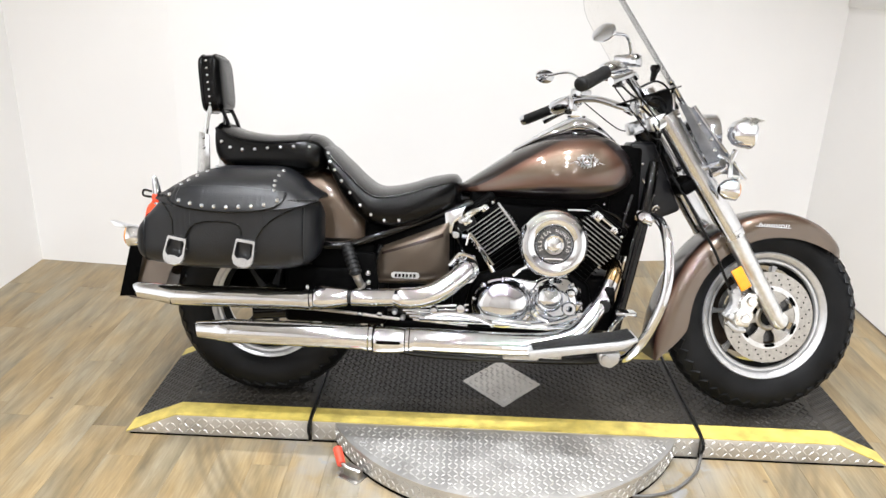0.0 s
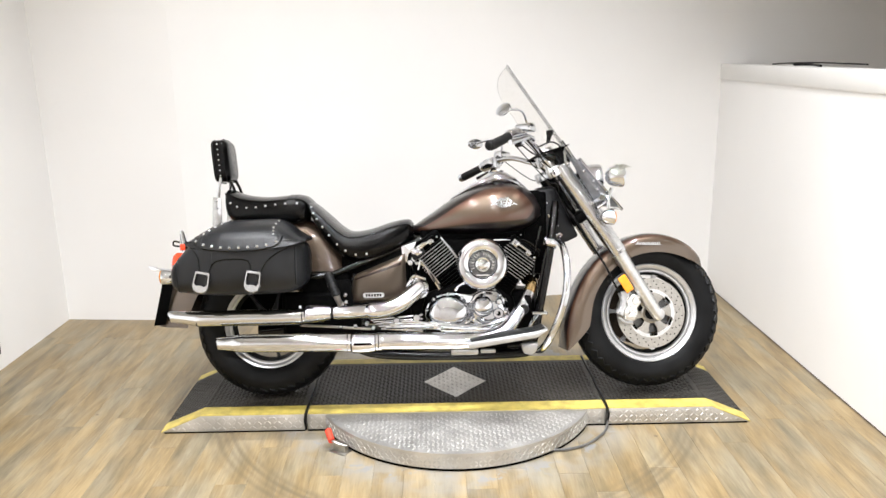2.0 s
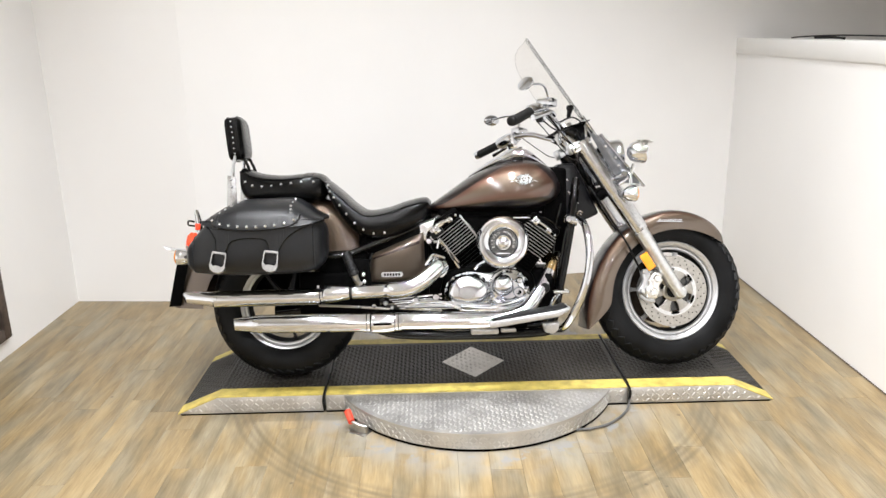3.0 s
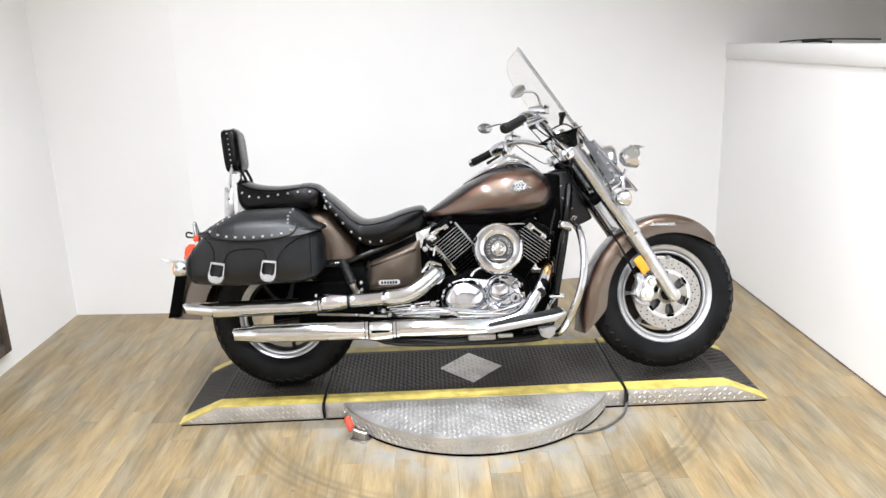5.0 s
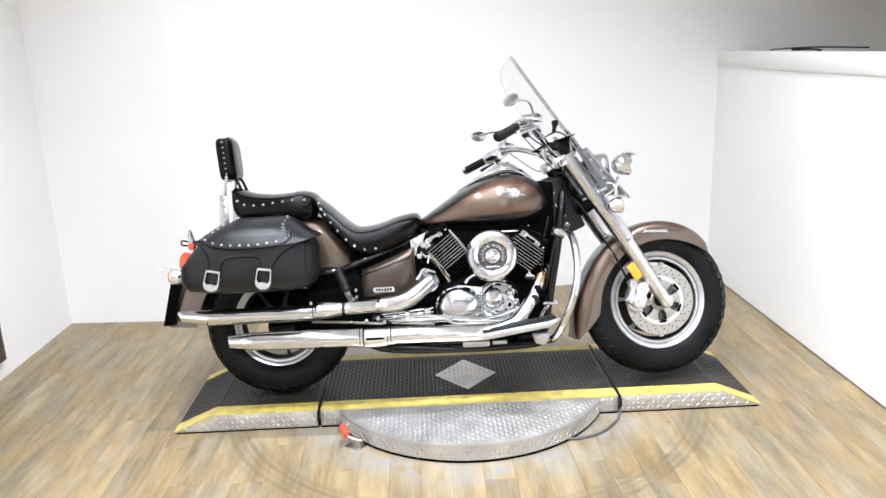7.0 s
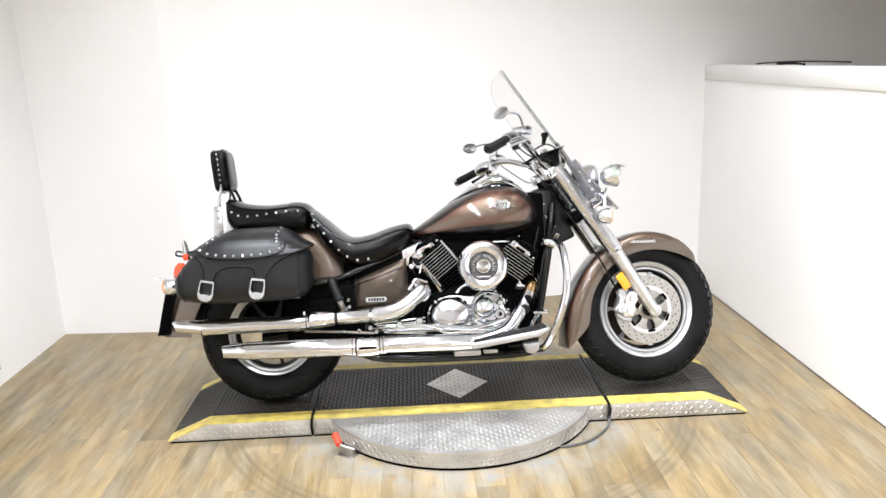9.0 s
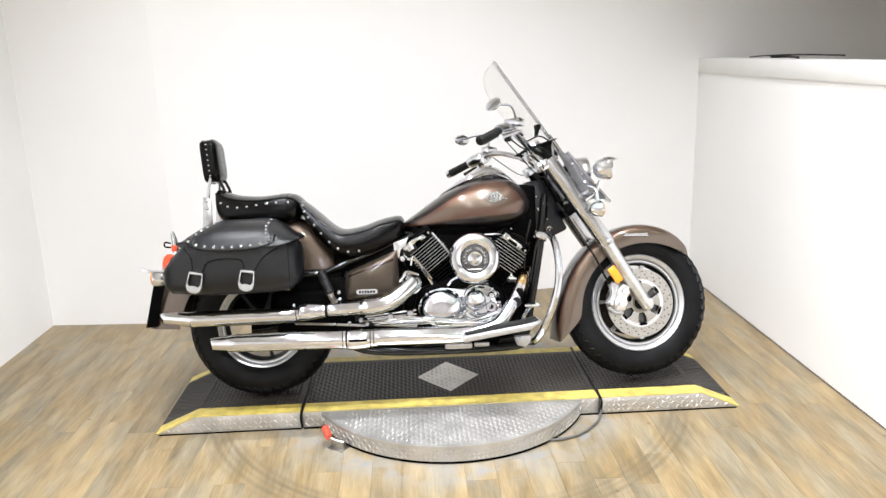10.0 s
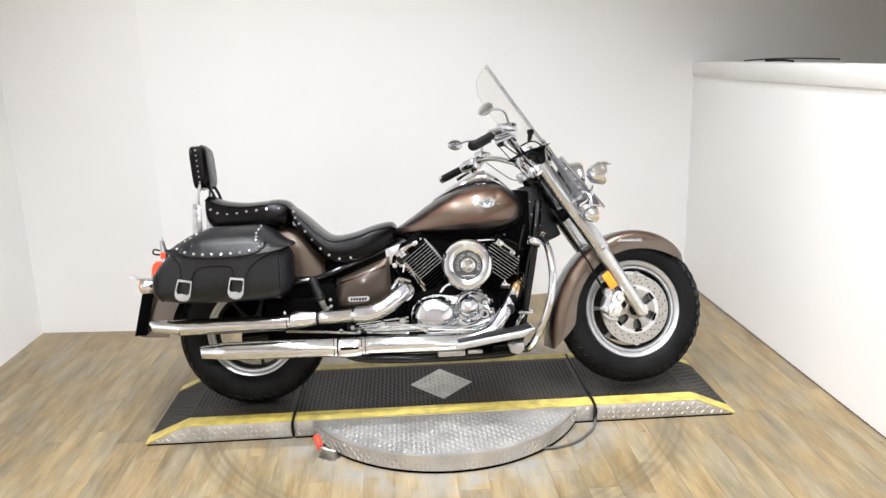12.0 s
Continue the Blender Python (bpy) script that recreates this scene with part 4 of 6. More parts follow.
part("shield_rail", join(*[tube([shield_point(s * 0.30, 0.02), shield_point(s * 0.42, 0.22), shield_point(s * 0.5, 0.42)], 0.007, 8, 4, 1.6) for s in (-1, 1)], *[tube([shield_point(s * 0.5, 0.40), (0.45, s * 0.12, 0.95)], 0.006, 8, 2) for s in (-1, 1)]), CHROME, shield, "chrome windshield bracket")
def apron_point(s, u, v, lift=0.0):
    """The grey lower deflector beside the fork: u across it, v down it."""
    return Vector((0.462 + 0.056 * u + (0.120 + 0.030 * u) * v, s * (0.118 + 0.022 * math.sin(math.pi * u) + lift), 0.975 - 0.025 * u - 0.205 * v + 0.02 * u * v))


for s in (-1, 1):
    ap = bmesh.new()
    rows = [[ap.verts.new(apron_point(s, i / 8, j / 12)) for i in range(9)] for j in range(13)]
    for a, b in zip(rows, rows[1:]):
        for i in range(8):
            ap.faces.new((a[i], a[i + 1], b[i + 1], b[i]))
    bmesh.ops.solidify(ap, geom=list(ap.faces), thickness=0.003)
    ap = part("lower_deflector", ap, APRON, bike, "grey studded lower wind deflector", TURN_M)
    studs([apron_point(s, u, v, 0.003) for u, v in ((0.45, 0.25), (0.62, 0.46), (0.45, 0.64), (0.62, 0.80), (0.35, 0.92))], ap, 0.0075)
    part("deflector_rail", tube([apron_point(s, 1.05, -0.10, 0.012), apron_point(s, 1.02, 0.45, 0.012), apron_point(s, 1.08, 1.05, 0.012)], 0.0062, 10, 5), CHROME, ap, "chrome rail along the deflector")
part("deflector_shelf", moved(box(-0.085, 0.050, -0.125, 0.125, -0.0020, 0.0020, 0.001), TURN_M @ pose(0.418, 0, 1.010, 0, -17, 0)), MATT, bike, "dark strip across the windshield bracket")
for s in (-1, 1):
    part("yoke_clamp", moved(join(box(-0.030, 0.030, -0.022, 0.022, -0.024, 0.018, 0.009, 3), moved(lathe([(0, -0.030), (0.012, -0.029), (0.015, -0.018)], 14), at(0.008, 0, 0))), TURN_M @ pose(0.405, s * 0.105, 0.918, 0, -20, 0)), ALLOY, bike, "cast alloy yoke clamp")
    part("relay_pod", moved(lathe([(0, -0.022), (0.011, -0.021), (0.014, -0.015), (0.014, 0.015), (0, 0.016)], 18, "x"), TURN_M @ pose(0.388, s * 0.120, 0.972, 0, 24, 0)), BLACK, bike)
part("shield_pouch", moved(box(-0.028, 0.024, -0.06, 0.06, -0.045, 0.036, 0.012, 3), pose(0.450, 0, 0.988, 0, -34, 0)), GRIPS, bike, "black padded pouch behind the windshield", TURN_M)

# -- tank
TS = smooth_path([(-0.180, 0.700, 0.683, 0.035), (-0.10, 0.755, 0.672, 0.085), (0.0, 0.822, 0.668, 0.128), (0.10, 0.868, 0.666, 0.152), (0.20, 0.885, 0.668, 0.158), (0.28, 0.875, 0.680, 0.145), (0.335, 0.842, 0.705, 0.115), (0.362, 0.80, 0.735, 0.07)], 8)
NT = 64
rings, marks = [], []
for i, (x, zt, zb, w) in enumerate(TS):
    ring = []
    for k in range(NT):
        a = 2 * math.pi * k / NT
        c, s = math.cos(a), math.sin(a)
        zc = zb + (zt - zb) * 0.42
        hz = (zt - zc) if s > 0 else (zc - zb)
        y = math.copysign(abs(c) ** (2 / 2.3), c) * w
        z = zc + math.copysign(abs(s) ** (2 / (2.2 if s > 0 else 3.2)), s) * hz
        ring.append((x, y, z))
        f = (z - zb) / (zt - zb)
        # signed depth inside the teardrop panel
        hi = 0.50 + 0.40 * min(1, max(0, (x + 0.12) / 0.25)) ** 0.8
        d = min(f - 0.26, hi - f)
        d = min(d, (x + 0.145) * 2.5, (0.326 - abs(f - 0.50) ** 2 * 0.45 - x) * 3.2)
        marks.append(0.51 + max(-0.5, min(0.49, d)))
    rings.append(ring)
tk = part("fuel_tank", loft(rings), TANK, bike, "two-tone bronze and black teardrop fuel tank")
attr = tk.data.attributes.new("panel", "FLOAT", "POINT")
for i, val in enumerate(marks):
    attr.data[i].value = val
CS = smooth_path([(-0.005, 0.819, 0.010, 0.007), (0.05, 0.850, 0.034, 0.012), (0.10, 0.874, 0.047, 0.019), (0.15, 0.893, 0.053, 0.028), (0.185, 0.902, 0.055, 0.034), (0.225, 0.899, 0.053, 0.030), (0.265, 0.885, 0.043, 0.020), (0.300, 0.866, 0.026, 0.010), (0.315, 0.857, 0.010, 0.005)], 8)
con = part("tank_console", loft([oval(x, 0, z, w, h, 2.0, 36) for x, z, w, h in CS]), CHROME, tk, "chrome instrument console", angle=1.2)
part("console_gasket", loft([oval(x - 0.004, 0, z - 0.003, w * 1.06 + 0.003, 0.004, 2.2, 28) for x, z, w, h in CS]), BLACK, con, "black rubber console edge", angle=1.2)
part("filler_cap", moved(lathe([(0, 0.012), (0.022, 0.011), (0.031, 0.006), (0.033, 0)], 32, "z"), pose(0.185, 0, 0.936, 180, 0, 0)), CHROME, con)
part("console_latch", moved(box(-0.022, 0.022, -0.004, 0.004, -0.006, 0.006, 0.002), pose(0.190, -0.062, 0.879, -30, 0, 0)), BLACK, con)
emb = bmesh.new()
random.seed(5)
for k in range(38):
    a, q = 2 * math.pi * k / 38, random.uniform(0.62, 1.0)
    b = bmesh.new()
    bmesh.ops.create_icosphere(b, subdivisions=1, radius=1)
    moved(b, at(0.040 * q * math.cos(a), random.uniform(-0.001, 0.001), 0.026 * q * math.sin(a)) @ Matrix.Rotation(-a + random.uniform(-0.9, 0.9), 4, "Y") @ Matrix.Diagonal((random.uniform(0.004, 0.008), 0.0036, random.uniform(0.0022, 0.0036), 1)))
    emb = join(emb, b)
emb = join(emb, lathe([(0.0125, -0.002), (0.0135, -0.0055), (0.0165, -0.0055), (0.018, -0.001)], 28), *[moved(box(-0.0018, 0.0018, -0.004, 0.0, 0.0, 0.012, 0.0006, 1), Matrix.Rotation(radians(120 * k), 4, "Y")) for k in range(3)], *[moved(box(-0.004, 0.004, -0.003, 0.0, -0.0013, 0.0013, 0.0006, 1), at(sx * (0.040 + 0.0075 * k), 0.0, -0.012 + 0.003 * ((k * 2) % 3)) @ Matrix.Rotation(sx * 0.25, 4, "Y")) for sx in (-1, 1) for k in range(4)])
part("emblem", moved(emb, pose(0.203, -0.1605, 0.800, -14, 0, 3) @ Matrix.Scale(0.80, 4)), DISH, tk, "chrome tank emblem")

# -- seats
def seat_edge(zt, zb):
    return zt - min(0.022, 0.28 * (zt - zb))


def seat_side(zt, zb, w, z):
    """Half width of a cushion's side at height z: upright, slightly bulged, drawn in at the foot."""
    ze = seat_edge(zt, zb)
    q = min(1.0, max(0.0, (ze - z) / max(1e-4, ze - zb)))
    return w * (0.93 + 0.07 * math.sin(math.pi * min(1.0, q * 1.15)) ** 0.7 if q < 0.85 else 0.93 + 0.0248 - 0.9 * (q - 0.85))


def seat_ring(x, zt, zb, w):
    ze = seat_edge(zt, zb)
    top = [(0.93 * w * u, zt - (zt - ze) * abs(u) ** 2.6) for u in np.linspace(-1, 1, 19)]
    side = [(seat_side(zt, zb, w, ze + (zb - ze) * q), ze + (zb - ze) * q) for q in (0.06, 0.14, 0.28, 0.45, 0.62, 0.78, 0.90, 1.0)]
    return [(x, float(y), float(z)) for y, z in top + side + [(-y, z) for y, z in side[::-1]]]


def cushion(name, stations, label):
    ob = part(name, loft([seat_ring(*p) for p in stations]), VINYL, bike, label, angle=0.9)
    for s in (-1, 1):
        line = [(x, s * w * 0.935, seat_edge(zt, zb)) for x, zt, zb, w in stations[1:-1]]
        part("piping", tube([tuple(float(c) for c in p) for p in line], 0.0034, 8, 1), VINYL, ob)
    return ob


def side_studs(stations, points, s, parent):
    out = []
    for x, z in points:
        _, zt, zb, w = min(stations, key=lambda p: abs(p[0] - x))
        out.append((x, s * (seat_side(zt, zb, w, z) + 0.001), z))
    studs(out, parent, 0.0066)


RS = smooth_path([(-0.166, 0.722, 0.655, 0.095), (-0.19, 0.738, 0.636, 0.132), (-0.26, 0.726, 0.600, 0.160), (-0.34, 0.700, 0.572, 0.174), (-0.42, 0.690, 0.578, 0.180), (-0.47, 0.716, 0.606, 0.178), (-0.52, 0.762, 0.658, 0.170), (-0.560, 0.797, 0.722, 0.158), (-0.585, 0.815, 0.770, 0.142), (-0.598, 0.815, 0.790, 0.115)], 6)
rs = cushion("rider_seat", RS, "black vinyl rider seat with chrome studs")
PS = smooth_path([(-0.935, 0.868, 0.838, 0.07), (-0.924, 0.874, 0.765, 0.108), (-0.86, 0.850, 0.728, 0.127), (-0.77, 0.840, 0.724, 0.139), (-0.68, 0.845, 0.724, 0.144), (-0.622, 0.845, 0.730, 0.139), (-0.592, 0.826, 0.748, 0.122), (-0.576, 0.800, 0.772, 0.09)], 6)
ps = cushion("passenger_seat", PS, "black vinyl passenger seat with chrome studs")
for s in (-1, 1):
    side_studs(RS, [(-0.574, 0.792), (-0.566, 0.767), (-0.550, 0.744), (-0.527, 0.712), (-0.501, 0.678), (-0.469, 0.642), (-0.436, 0.615), (-0.396, 0.599), (-0.352, 0.601)], s, rs)
    side_studs(PS, [(-0.905, 0.814), (-0.876, 0.798), (-0.837, 0.793), (-0.798, 0.795), (-0.759, 0.800), (-0.719, 0.804), (-0.679, 0.808), (-0.632, 0.808)], s, ps)
part("seat_strap", loft([[(x, y * 1.012, 0.785 + (z - 0.785) * 1.06) for _, y, z in seat_ring(0, 0.845, 0.727, 0.144)] for x in (-0.672, -0.640)]), VINYL, ps, "black leather strap across the seat", angle=0.9)

# -- backrest
PAD_M = pose(-0.956, 0, 0.991, 0, -5.5, 0)
rings = []
for x, k in ((-0.030, 0.90), (-0.029, 0.955), (-0.025, 0.99), (-0.020, 1.0), (0.016, 1.0), (0.021, 0.99), (0.025, 0.955), (0.032, 0.89), (0.036, 0.78)):
    rings.append([(x, y * k, z * k) for _, y, z in oval(0, 0, 0, 0.083, 0.088, 5.0, 48)])
pad = part("backrest_pad", moved(loft(rings), PAD_M), VINYL, bike, "black padded sissy-bar backrest with studs", angle=0.9)
for s in (-1, 1):
    part("piping", moved(tube([(0.0185 * s, y, z) for _, y, z in oval(0, 0, 0, 0.0832, 0.0882, 5.0, 48)] + [(0.0185 * s, 0.0832, 0)], 0.0026, 8, 1), PAD_M), VINYL, pad)
    studs([PAD_M @ Vector((-0.001, s * 0.0835, 0.066 - 0.0215 * k)) for k in range(7)], pad, 0.0046)
    part("backrest_bar", tube([(-0.953, s * 0.074, 0.92), (-0.958, s * 0.086, 0.88), (-0.962, s * 0.102, 0.82)], [0.0065, 0.0065, 0.008], 10, 4), CHROME, pad)
    part("seat_strut", tube([(-0.925, s * 0.050, 0.915), (-0.902, s * 0.052, 0.862), (-0.895, s * 0.055, 0.80)], 0.006, 10, 3), BLACK, pad, "black strut behind the seat")
    plate = part("backrest_plate", prism([(-0.985, 0.70), (-0.943, 0.70), (-0.946, 0.835), (-0.978, 0.842)], s * 0.104, s * 0.110, 0.0015), BUCKLE, pad, "flat polished backrest side plate")
    studs([(-0.963, s * 0.111, 0.825), (-0.962, s * 0.111, 0.795)], plate, 0.0055, "bolt")

# -- clutter at the bars
for s in (-1, 1):
    part("hose_fitting", tube([(0.262, s * 0.255, 1.03), (0.285, s * 0.235, 1.028), (0.30, s * 0.215, 1.02)], 0.008, 10, 3), CHROME, bars)
    part("switch_pod", moved(box(-0.012, 0.012, -0.010, 0.010, -0.018, 0.018, 0.004), pose(0.222, s * 0.292, 0.996, 0, 0, s * 48)), BLACK, bars, "black switch pod")
part("throttle_cable", tube([(0.235, -0.265, 0.995), (0.31, -0.20, 0.965), (0.40, -0.12, 0.985), (0.45, -0.05, 0.955), (0.44, -0.02, 0.86)], 0.003, 8, 6), CABLE, bars)
part("wire_loop", tube([(0.33, -0.13, 1.005), (0.40, -0.10, 1.035), (0.455, -0.06, 1.01), (0.46, -0.05, 0.94), (0.43, -0.06, 0.88)], 0.0032, 8, 6), CABLE, bars)
part("ignition_knob", join(tube([(0.385, -0.10, 1.035), (0.392, -0.10, 1.066)], [0.008, 0.011], 12, 2), moved(lathe([(0, 0.012), (0.014, 0.010), (0.016, 0), (0.012, -0.010), (0, -0.012)], 16, "z"), at(0.393, -0.10, 1.072))), BLACK, bars, "black knob on a stem")
part("stem_nut", tube([(0.415, 0, 0.94), (0.405, 0, 0.965)], 0.02, 12, 2), CHROME, bars)

# -- saddlebags
def bag_ring(x, hw, z0, z1, y_in, n=40, power=3.6):
    cy = (y_in + hw) / 2
    return oval(x, cy, (z0 + z1) / 2, (hw - y_in) / 2, (z1 - z0) / 2, power, n)


def saddlebag(s):
    st = smooth_path([(-1.095, 0.285, 0.520, 0.556, 0.21), (-1.085, 0.320, 0.497, 0.572, 0.20), (-1.060, 0.353, 0.477, 0.600, 0.19), (-1.00, 0.376, 0.465, 0.662, 0.17), (-0.93, 0.385, 0.460, 0.698, 0.17), (-0.85, 0.388, 0.459, 0.704, 0.17), (-0.72, 0.385, 0.461, 0.704, 0.17), (-0.645, 0.366, 0.465, 0.694, 0.18), (-0.600, 0.335, 0.478, 0.672, 0.19), (-0.576, 0.300, 0.502, 0.650, 0.20), (-0.567, 0.265, 0.535, 0.620, 0.205)], 5)
    body = part("saddlebag", loft([[(x, s * y, z) for x, y, z in bag_ring(x, hw, z0, z1, yi, 48, 3.4)] for x, hw, z0, z1, yi in st]), LEATHER, bike, "black leather saddlebag with buckled straps", angle=1.2)
    # seams: welts where the end panels meet the face
    for sx in (-1.046, -0.608):
        x, hw, z0, z1, yi = min(st, key=lambda p: abs(p[0] - sx))
        ring = [p for p in bag_ring(x, hw + 0.0012, z0 - 0.0012, z1, yi, 48, 3.4) if p[1] > yi + 0.01]
        ring.sort(key=lambda p: -p[2] if p[1] > 0 else 0)
        part("welt", tube([(a, s * b, c) for a, b, c in ring], 0.0028, 6, 1), LEATHER, body)

    # lid: a shell lapping over the body, flat on top and sloping to its edge
    lid = smooth_path([(-1.024, 0.338, 0.654, 0.674, 0.17), (-0.992, 0.368, 0.647, 0.696, 0.16), (-0.945, 0.392, 0.642, 0.722, 0.155), (-0.885, 0.401, 0.640, 0.743, 0.15), (-0.80, 0.404, 0.640, 0.747, 0.15), (-0.70, 0.400, 0.640, 0.748, 0.15), (-0.650, 0.386, 0.644, 0.728, 0.155), (-0.605, 0.362, 0.652, 0.696, 0.165), (-0.567, 0.338, 0.664, 0.676, 0.175)], 6)

    def lid_section(p):
        x, hw, z0, z1, yi = p
        h = z1 - z0
        return [(hw + 0.002, z0), (hw - 0.004, z0 + 0.14 * h), (hw - 0.015, z0 + 0.38 * h), (hw - 0.040, z0 + 0.62 * h), (hw - 0.082, z0 + 0.83 * h), (hw - 0.135, z0 + 0.96 * h)]

    rings = []
    for p in lid:
        x, hw, z0, z1, yi = p
        sec = [(yi, z0), (yi, z1 - 0.006), (yi + 0.02, z1)] + lid_section(p)[::-1] + [(hw - 0.004, z0 - 0.003), (hw - 0.02, z0 + 0.004)]
        rings.append([(x, s * y, z) for y, z in sec])
    part("lid", loft(rings), LEATHER, body, "flap lid edged with chrome studs", angle=1.0)

    def lid_face(x, z):
        """How far out the lid's slope stands at x, z."""
        sec = lid_section(min(lid, key=lambda p: abs(p[0] - x)))
        for (ya, za), (yb, zb) in zip(sec, sec[1:]):
            if z <= zb:
                q = min(1.0, max(0.0, (z - za) / (zb - za)))
                return ya + (yb - ya) * q
        return sec[-1][0]

    def face(x, z):
        """How far out the body's face stands at x, z."""
        _, hw, z0, z1, yi = min(st, key=lambda p: abs(p[0] - x))
        q = min(0.98, abs((z - (z0 + z1) / 2) / ((z1 - z0) / 2)))
        return (hw + yi) / 2 + (hw - yi) / 2 * (1 - q ** 3.4) ** (1 / 3.4)

    def sheet(name, low, high, out, lift, mat, label, columns):
        """Leather laid on the bag between two edges that run along x."""
        rings = []
        for x in columns:
            zs = [low(x) + (high(x) - low(x)) * k / 9 for k in range(10)]
            ring = [(x, s * (out(x, z) + lift), z) for z in zs]
            ring += [(x, s * (out(x, z) - 0.004), z) for z in zs[::-1]]
            rings.append(ring)
        ob = part(name, loft(rings), mat, body, label, angle=0.7)
        # thin black tube that outlines the sheet's lower edge
        part("cut_edge", tube([(x, s * (out(x, low(x)) + lift - 0.0005), low(x)) for x in columns], 0.0024, 6, 1), BLACK, ob, "thin black line along the leather edge")
        return ob

    # wing under the lid: arched between two strap tongues
    edge = [(-1.020, 0.655), (-1.000, 0.650), (-0.983, 0.640), (-0.968, 0.622), (-0.958, 0.600), (-0.9555, 0.548), (-0.953, 0.548), (-0.923, 0.548), (-0.918, 0.562), (-0.908, 0.583), (-0.893, 0.594), (-0.868, 0.600), (-0.830, 0.602), (-0.792, 0.600), (-0.775, 0.594), (-0.7665, 0.580), (-0.764, 0.546), (-0.760, 0.546), (-0.731, 0.546), (-0.724, 0.562), (-0.708, 0.588), (-0.688, 0.607), (-0.660, 0.626), (-0.625, 0.643), (-0.596, 0.655), (-0.571, 0.664)]
    ex, ez = [p[0] for p in edge], [p[1] for p in edge]
    columns = sorted(set([float(v) for v in np.linspace(-1.020, -0.571, 110)] + ex))
    sheet("wing", lambda x: float(np.interp(x, ex, ez)), lambda x: max(0.668, float(np.interp(x, ex, ez)) + 0.004), lambda x, z: max(face(x, z), lid_face(x, 0.655) - 0.012), 0.006, LEATHER, "leather wing with two strap tongues", columns)
    # tongue: the studded panel sewn on the lid's slope
    tx = [-0.986, -0.982, -0.970, -0.950, -0.915, -0.870, -0.810, -0.750, -0.705, -0.675, -0.658, -0.651, -0.649]
    tz = [0.682, 0.668, 0.655, 0.645, 0.637, 0.632, 0.630, 0.633, 0.639, 0.648, 0.659, 0.670, 0.684]
    tongue = sheet("tongue", lambda x: float(np.interp(x, tx, tz)), lambda x: max(0.688 + 0.012 * math.sin(math.pi * (x + 0.986) / 0.337), float(np.interp(x, tx, tz)) + 0.002), lid_face, 0.005, LEATHER, "studded panel on the lid", sorted(set([float(v) for v in np.linspace(-0.986, -0.649, 70)] + tx)))
    row = [(-0.970 + 0.0335 * k, float(np.interp(-0.970 + 0.0335 * k, tx, tz)) + 0.0135) for k in range(10)]
    studs([(x, s * (lid_face(x, z) + 0.006), z) for x, z in row], tongue, 0.0068)
    rise = [(-0.950 + 0.020 * k, 0.694 + 0.0125 * k) for k in range(5)] + [(-0.682 - 0.002 * k + 0.0045 * max(0, k - 2), 0.690 + 0.0125 * k) for k in range(5)]
    studs([(x, s * (lid_face(x, z) + 0.001), z) for x, z in rise], body, 0.0062)

    for cx in (-0.943, -0.752):
        # strap end under the buckle, and the buckle over it
        rings = []
        for z, k in ((0.556, 0.0145), (0.53, 0.0145), (0.50, 0.0140), (0.484, 0.012), (0.476, 0.007)):
            px = cx - 0.12 * (0.556 - z)
            rings.append([(px + u * k, s * (face(px, z) + 0.009), z) for u in (-1, 0, 1)] + [(px + u * k, s * (face(px, z) - 0.006), z) for u in (1, 0, -1)])
        strap = part("strap", loft(rings), LEATHER, body, "black leather strap", angle=1.0)
        f = face(cx, 0.517) + 0.016
        rim = [(-0.026, 0.038), (0.026, 0.038), (0.0285, 0.030), (0.030, 0.0), (0.031, -0.020), (0.024, -0.036), (0.009, -0.044), (-0.009, -0.044), (-0.024, -0.036), (-0.031, -0.020), (-0.030, 0.0), (-0.0285, 0.030)]
        eye_ = [(-0.0185, 0.025), (0.0185, 0.025), (0.0205, 0.020), (0.0215, 0.0), (0.0215, -0.008), (0.014, -0.017), (0.006, -0.014), (-0.006, -0.014), (-0.014, -0.017), (-0.0215, -0.008), (-0.0215, 0.0), (-0.0205, 0.020)]
        rings = [[(x * k, y, z * k) for x, z in rim] for y, k in ((0.006, 1.0), (-0.002, 1.0), (-0.007, 0.93))]
        rings += [[(x * k, y, z * k) for x, z in eye_] for y, k in ((-0.007, 1.10), (-0.002, 1.0), (0.006, 1.0))]
        bk = bmesh.new()
        rows = [[bk.verts.new(p) for p in ring] for ring in rings]
        for ra, rb in zip(rows, rows[1:] + rows[:1]):
            for i in range(12):
                j = (i + 1) % 12
                bk.faces.new((ra[i], ra[j], rb[j], rb[i]))
        if s > 0:
            bmesh.ops.scale(bk, vec=(1, -1, 1), verts=bk.verts)
        part("buckle", bk, BUCKLE, strap, "chrome shield-shaped buckle", pose(cx - 0.005, s * f, 0.520, s * 5, 11 if cx < -0.85 else 8, 0), angle=0.5)
    return body


saddlebag(-1)
saddlebag(1)

# -- exhausts
up = part("upper_muffler", tube([(-1.110, -0.262, 0.374), (-1.104, -0.262, 0.374), (-1.06, -0.262, 0.370), (-1.005, -0.262, 0.364), (-0.985, -0.262, 0.3635), (-0.80, -0.26, 0.364), (-0.612, -0.258, 0.365)], [0.0205, 0.0225, 0.0258, 0.0305, 0.0312, 0.0312, 0.0310], 32, 5), CHROME, bike, "long chrome upper muffler with tapered tail")
part("muffler_mouth", moved(lathe([(0, 0.0), (0.018, 0.0), (0.0205, -0.004)], 24, "x"), at(-1.1105, -0.262, 0.374)), MATT, up)
part("tail_seam", tube([(-1.000, -0.262, 0.364), (-0.990, -0.262, 0.364)], 0.0322, 32, 1), CHROME, up)
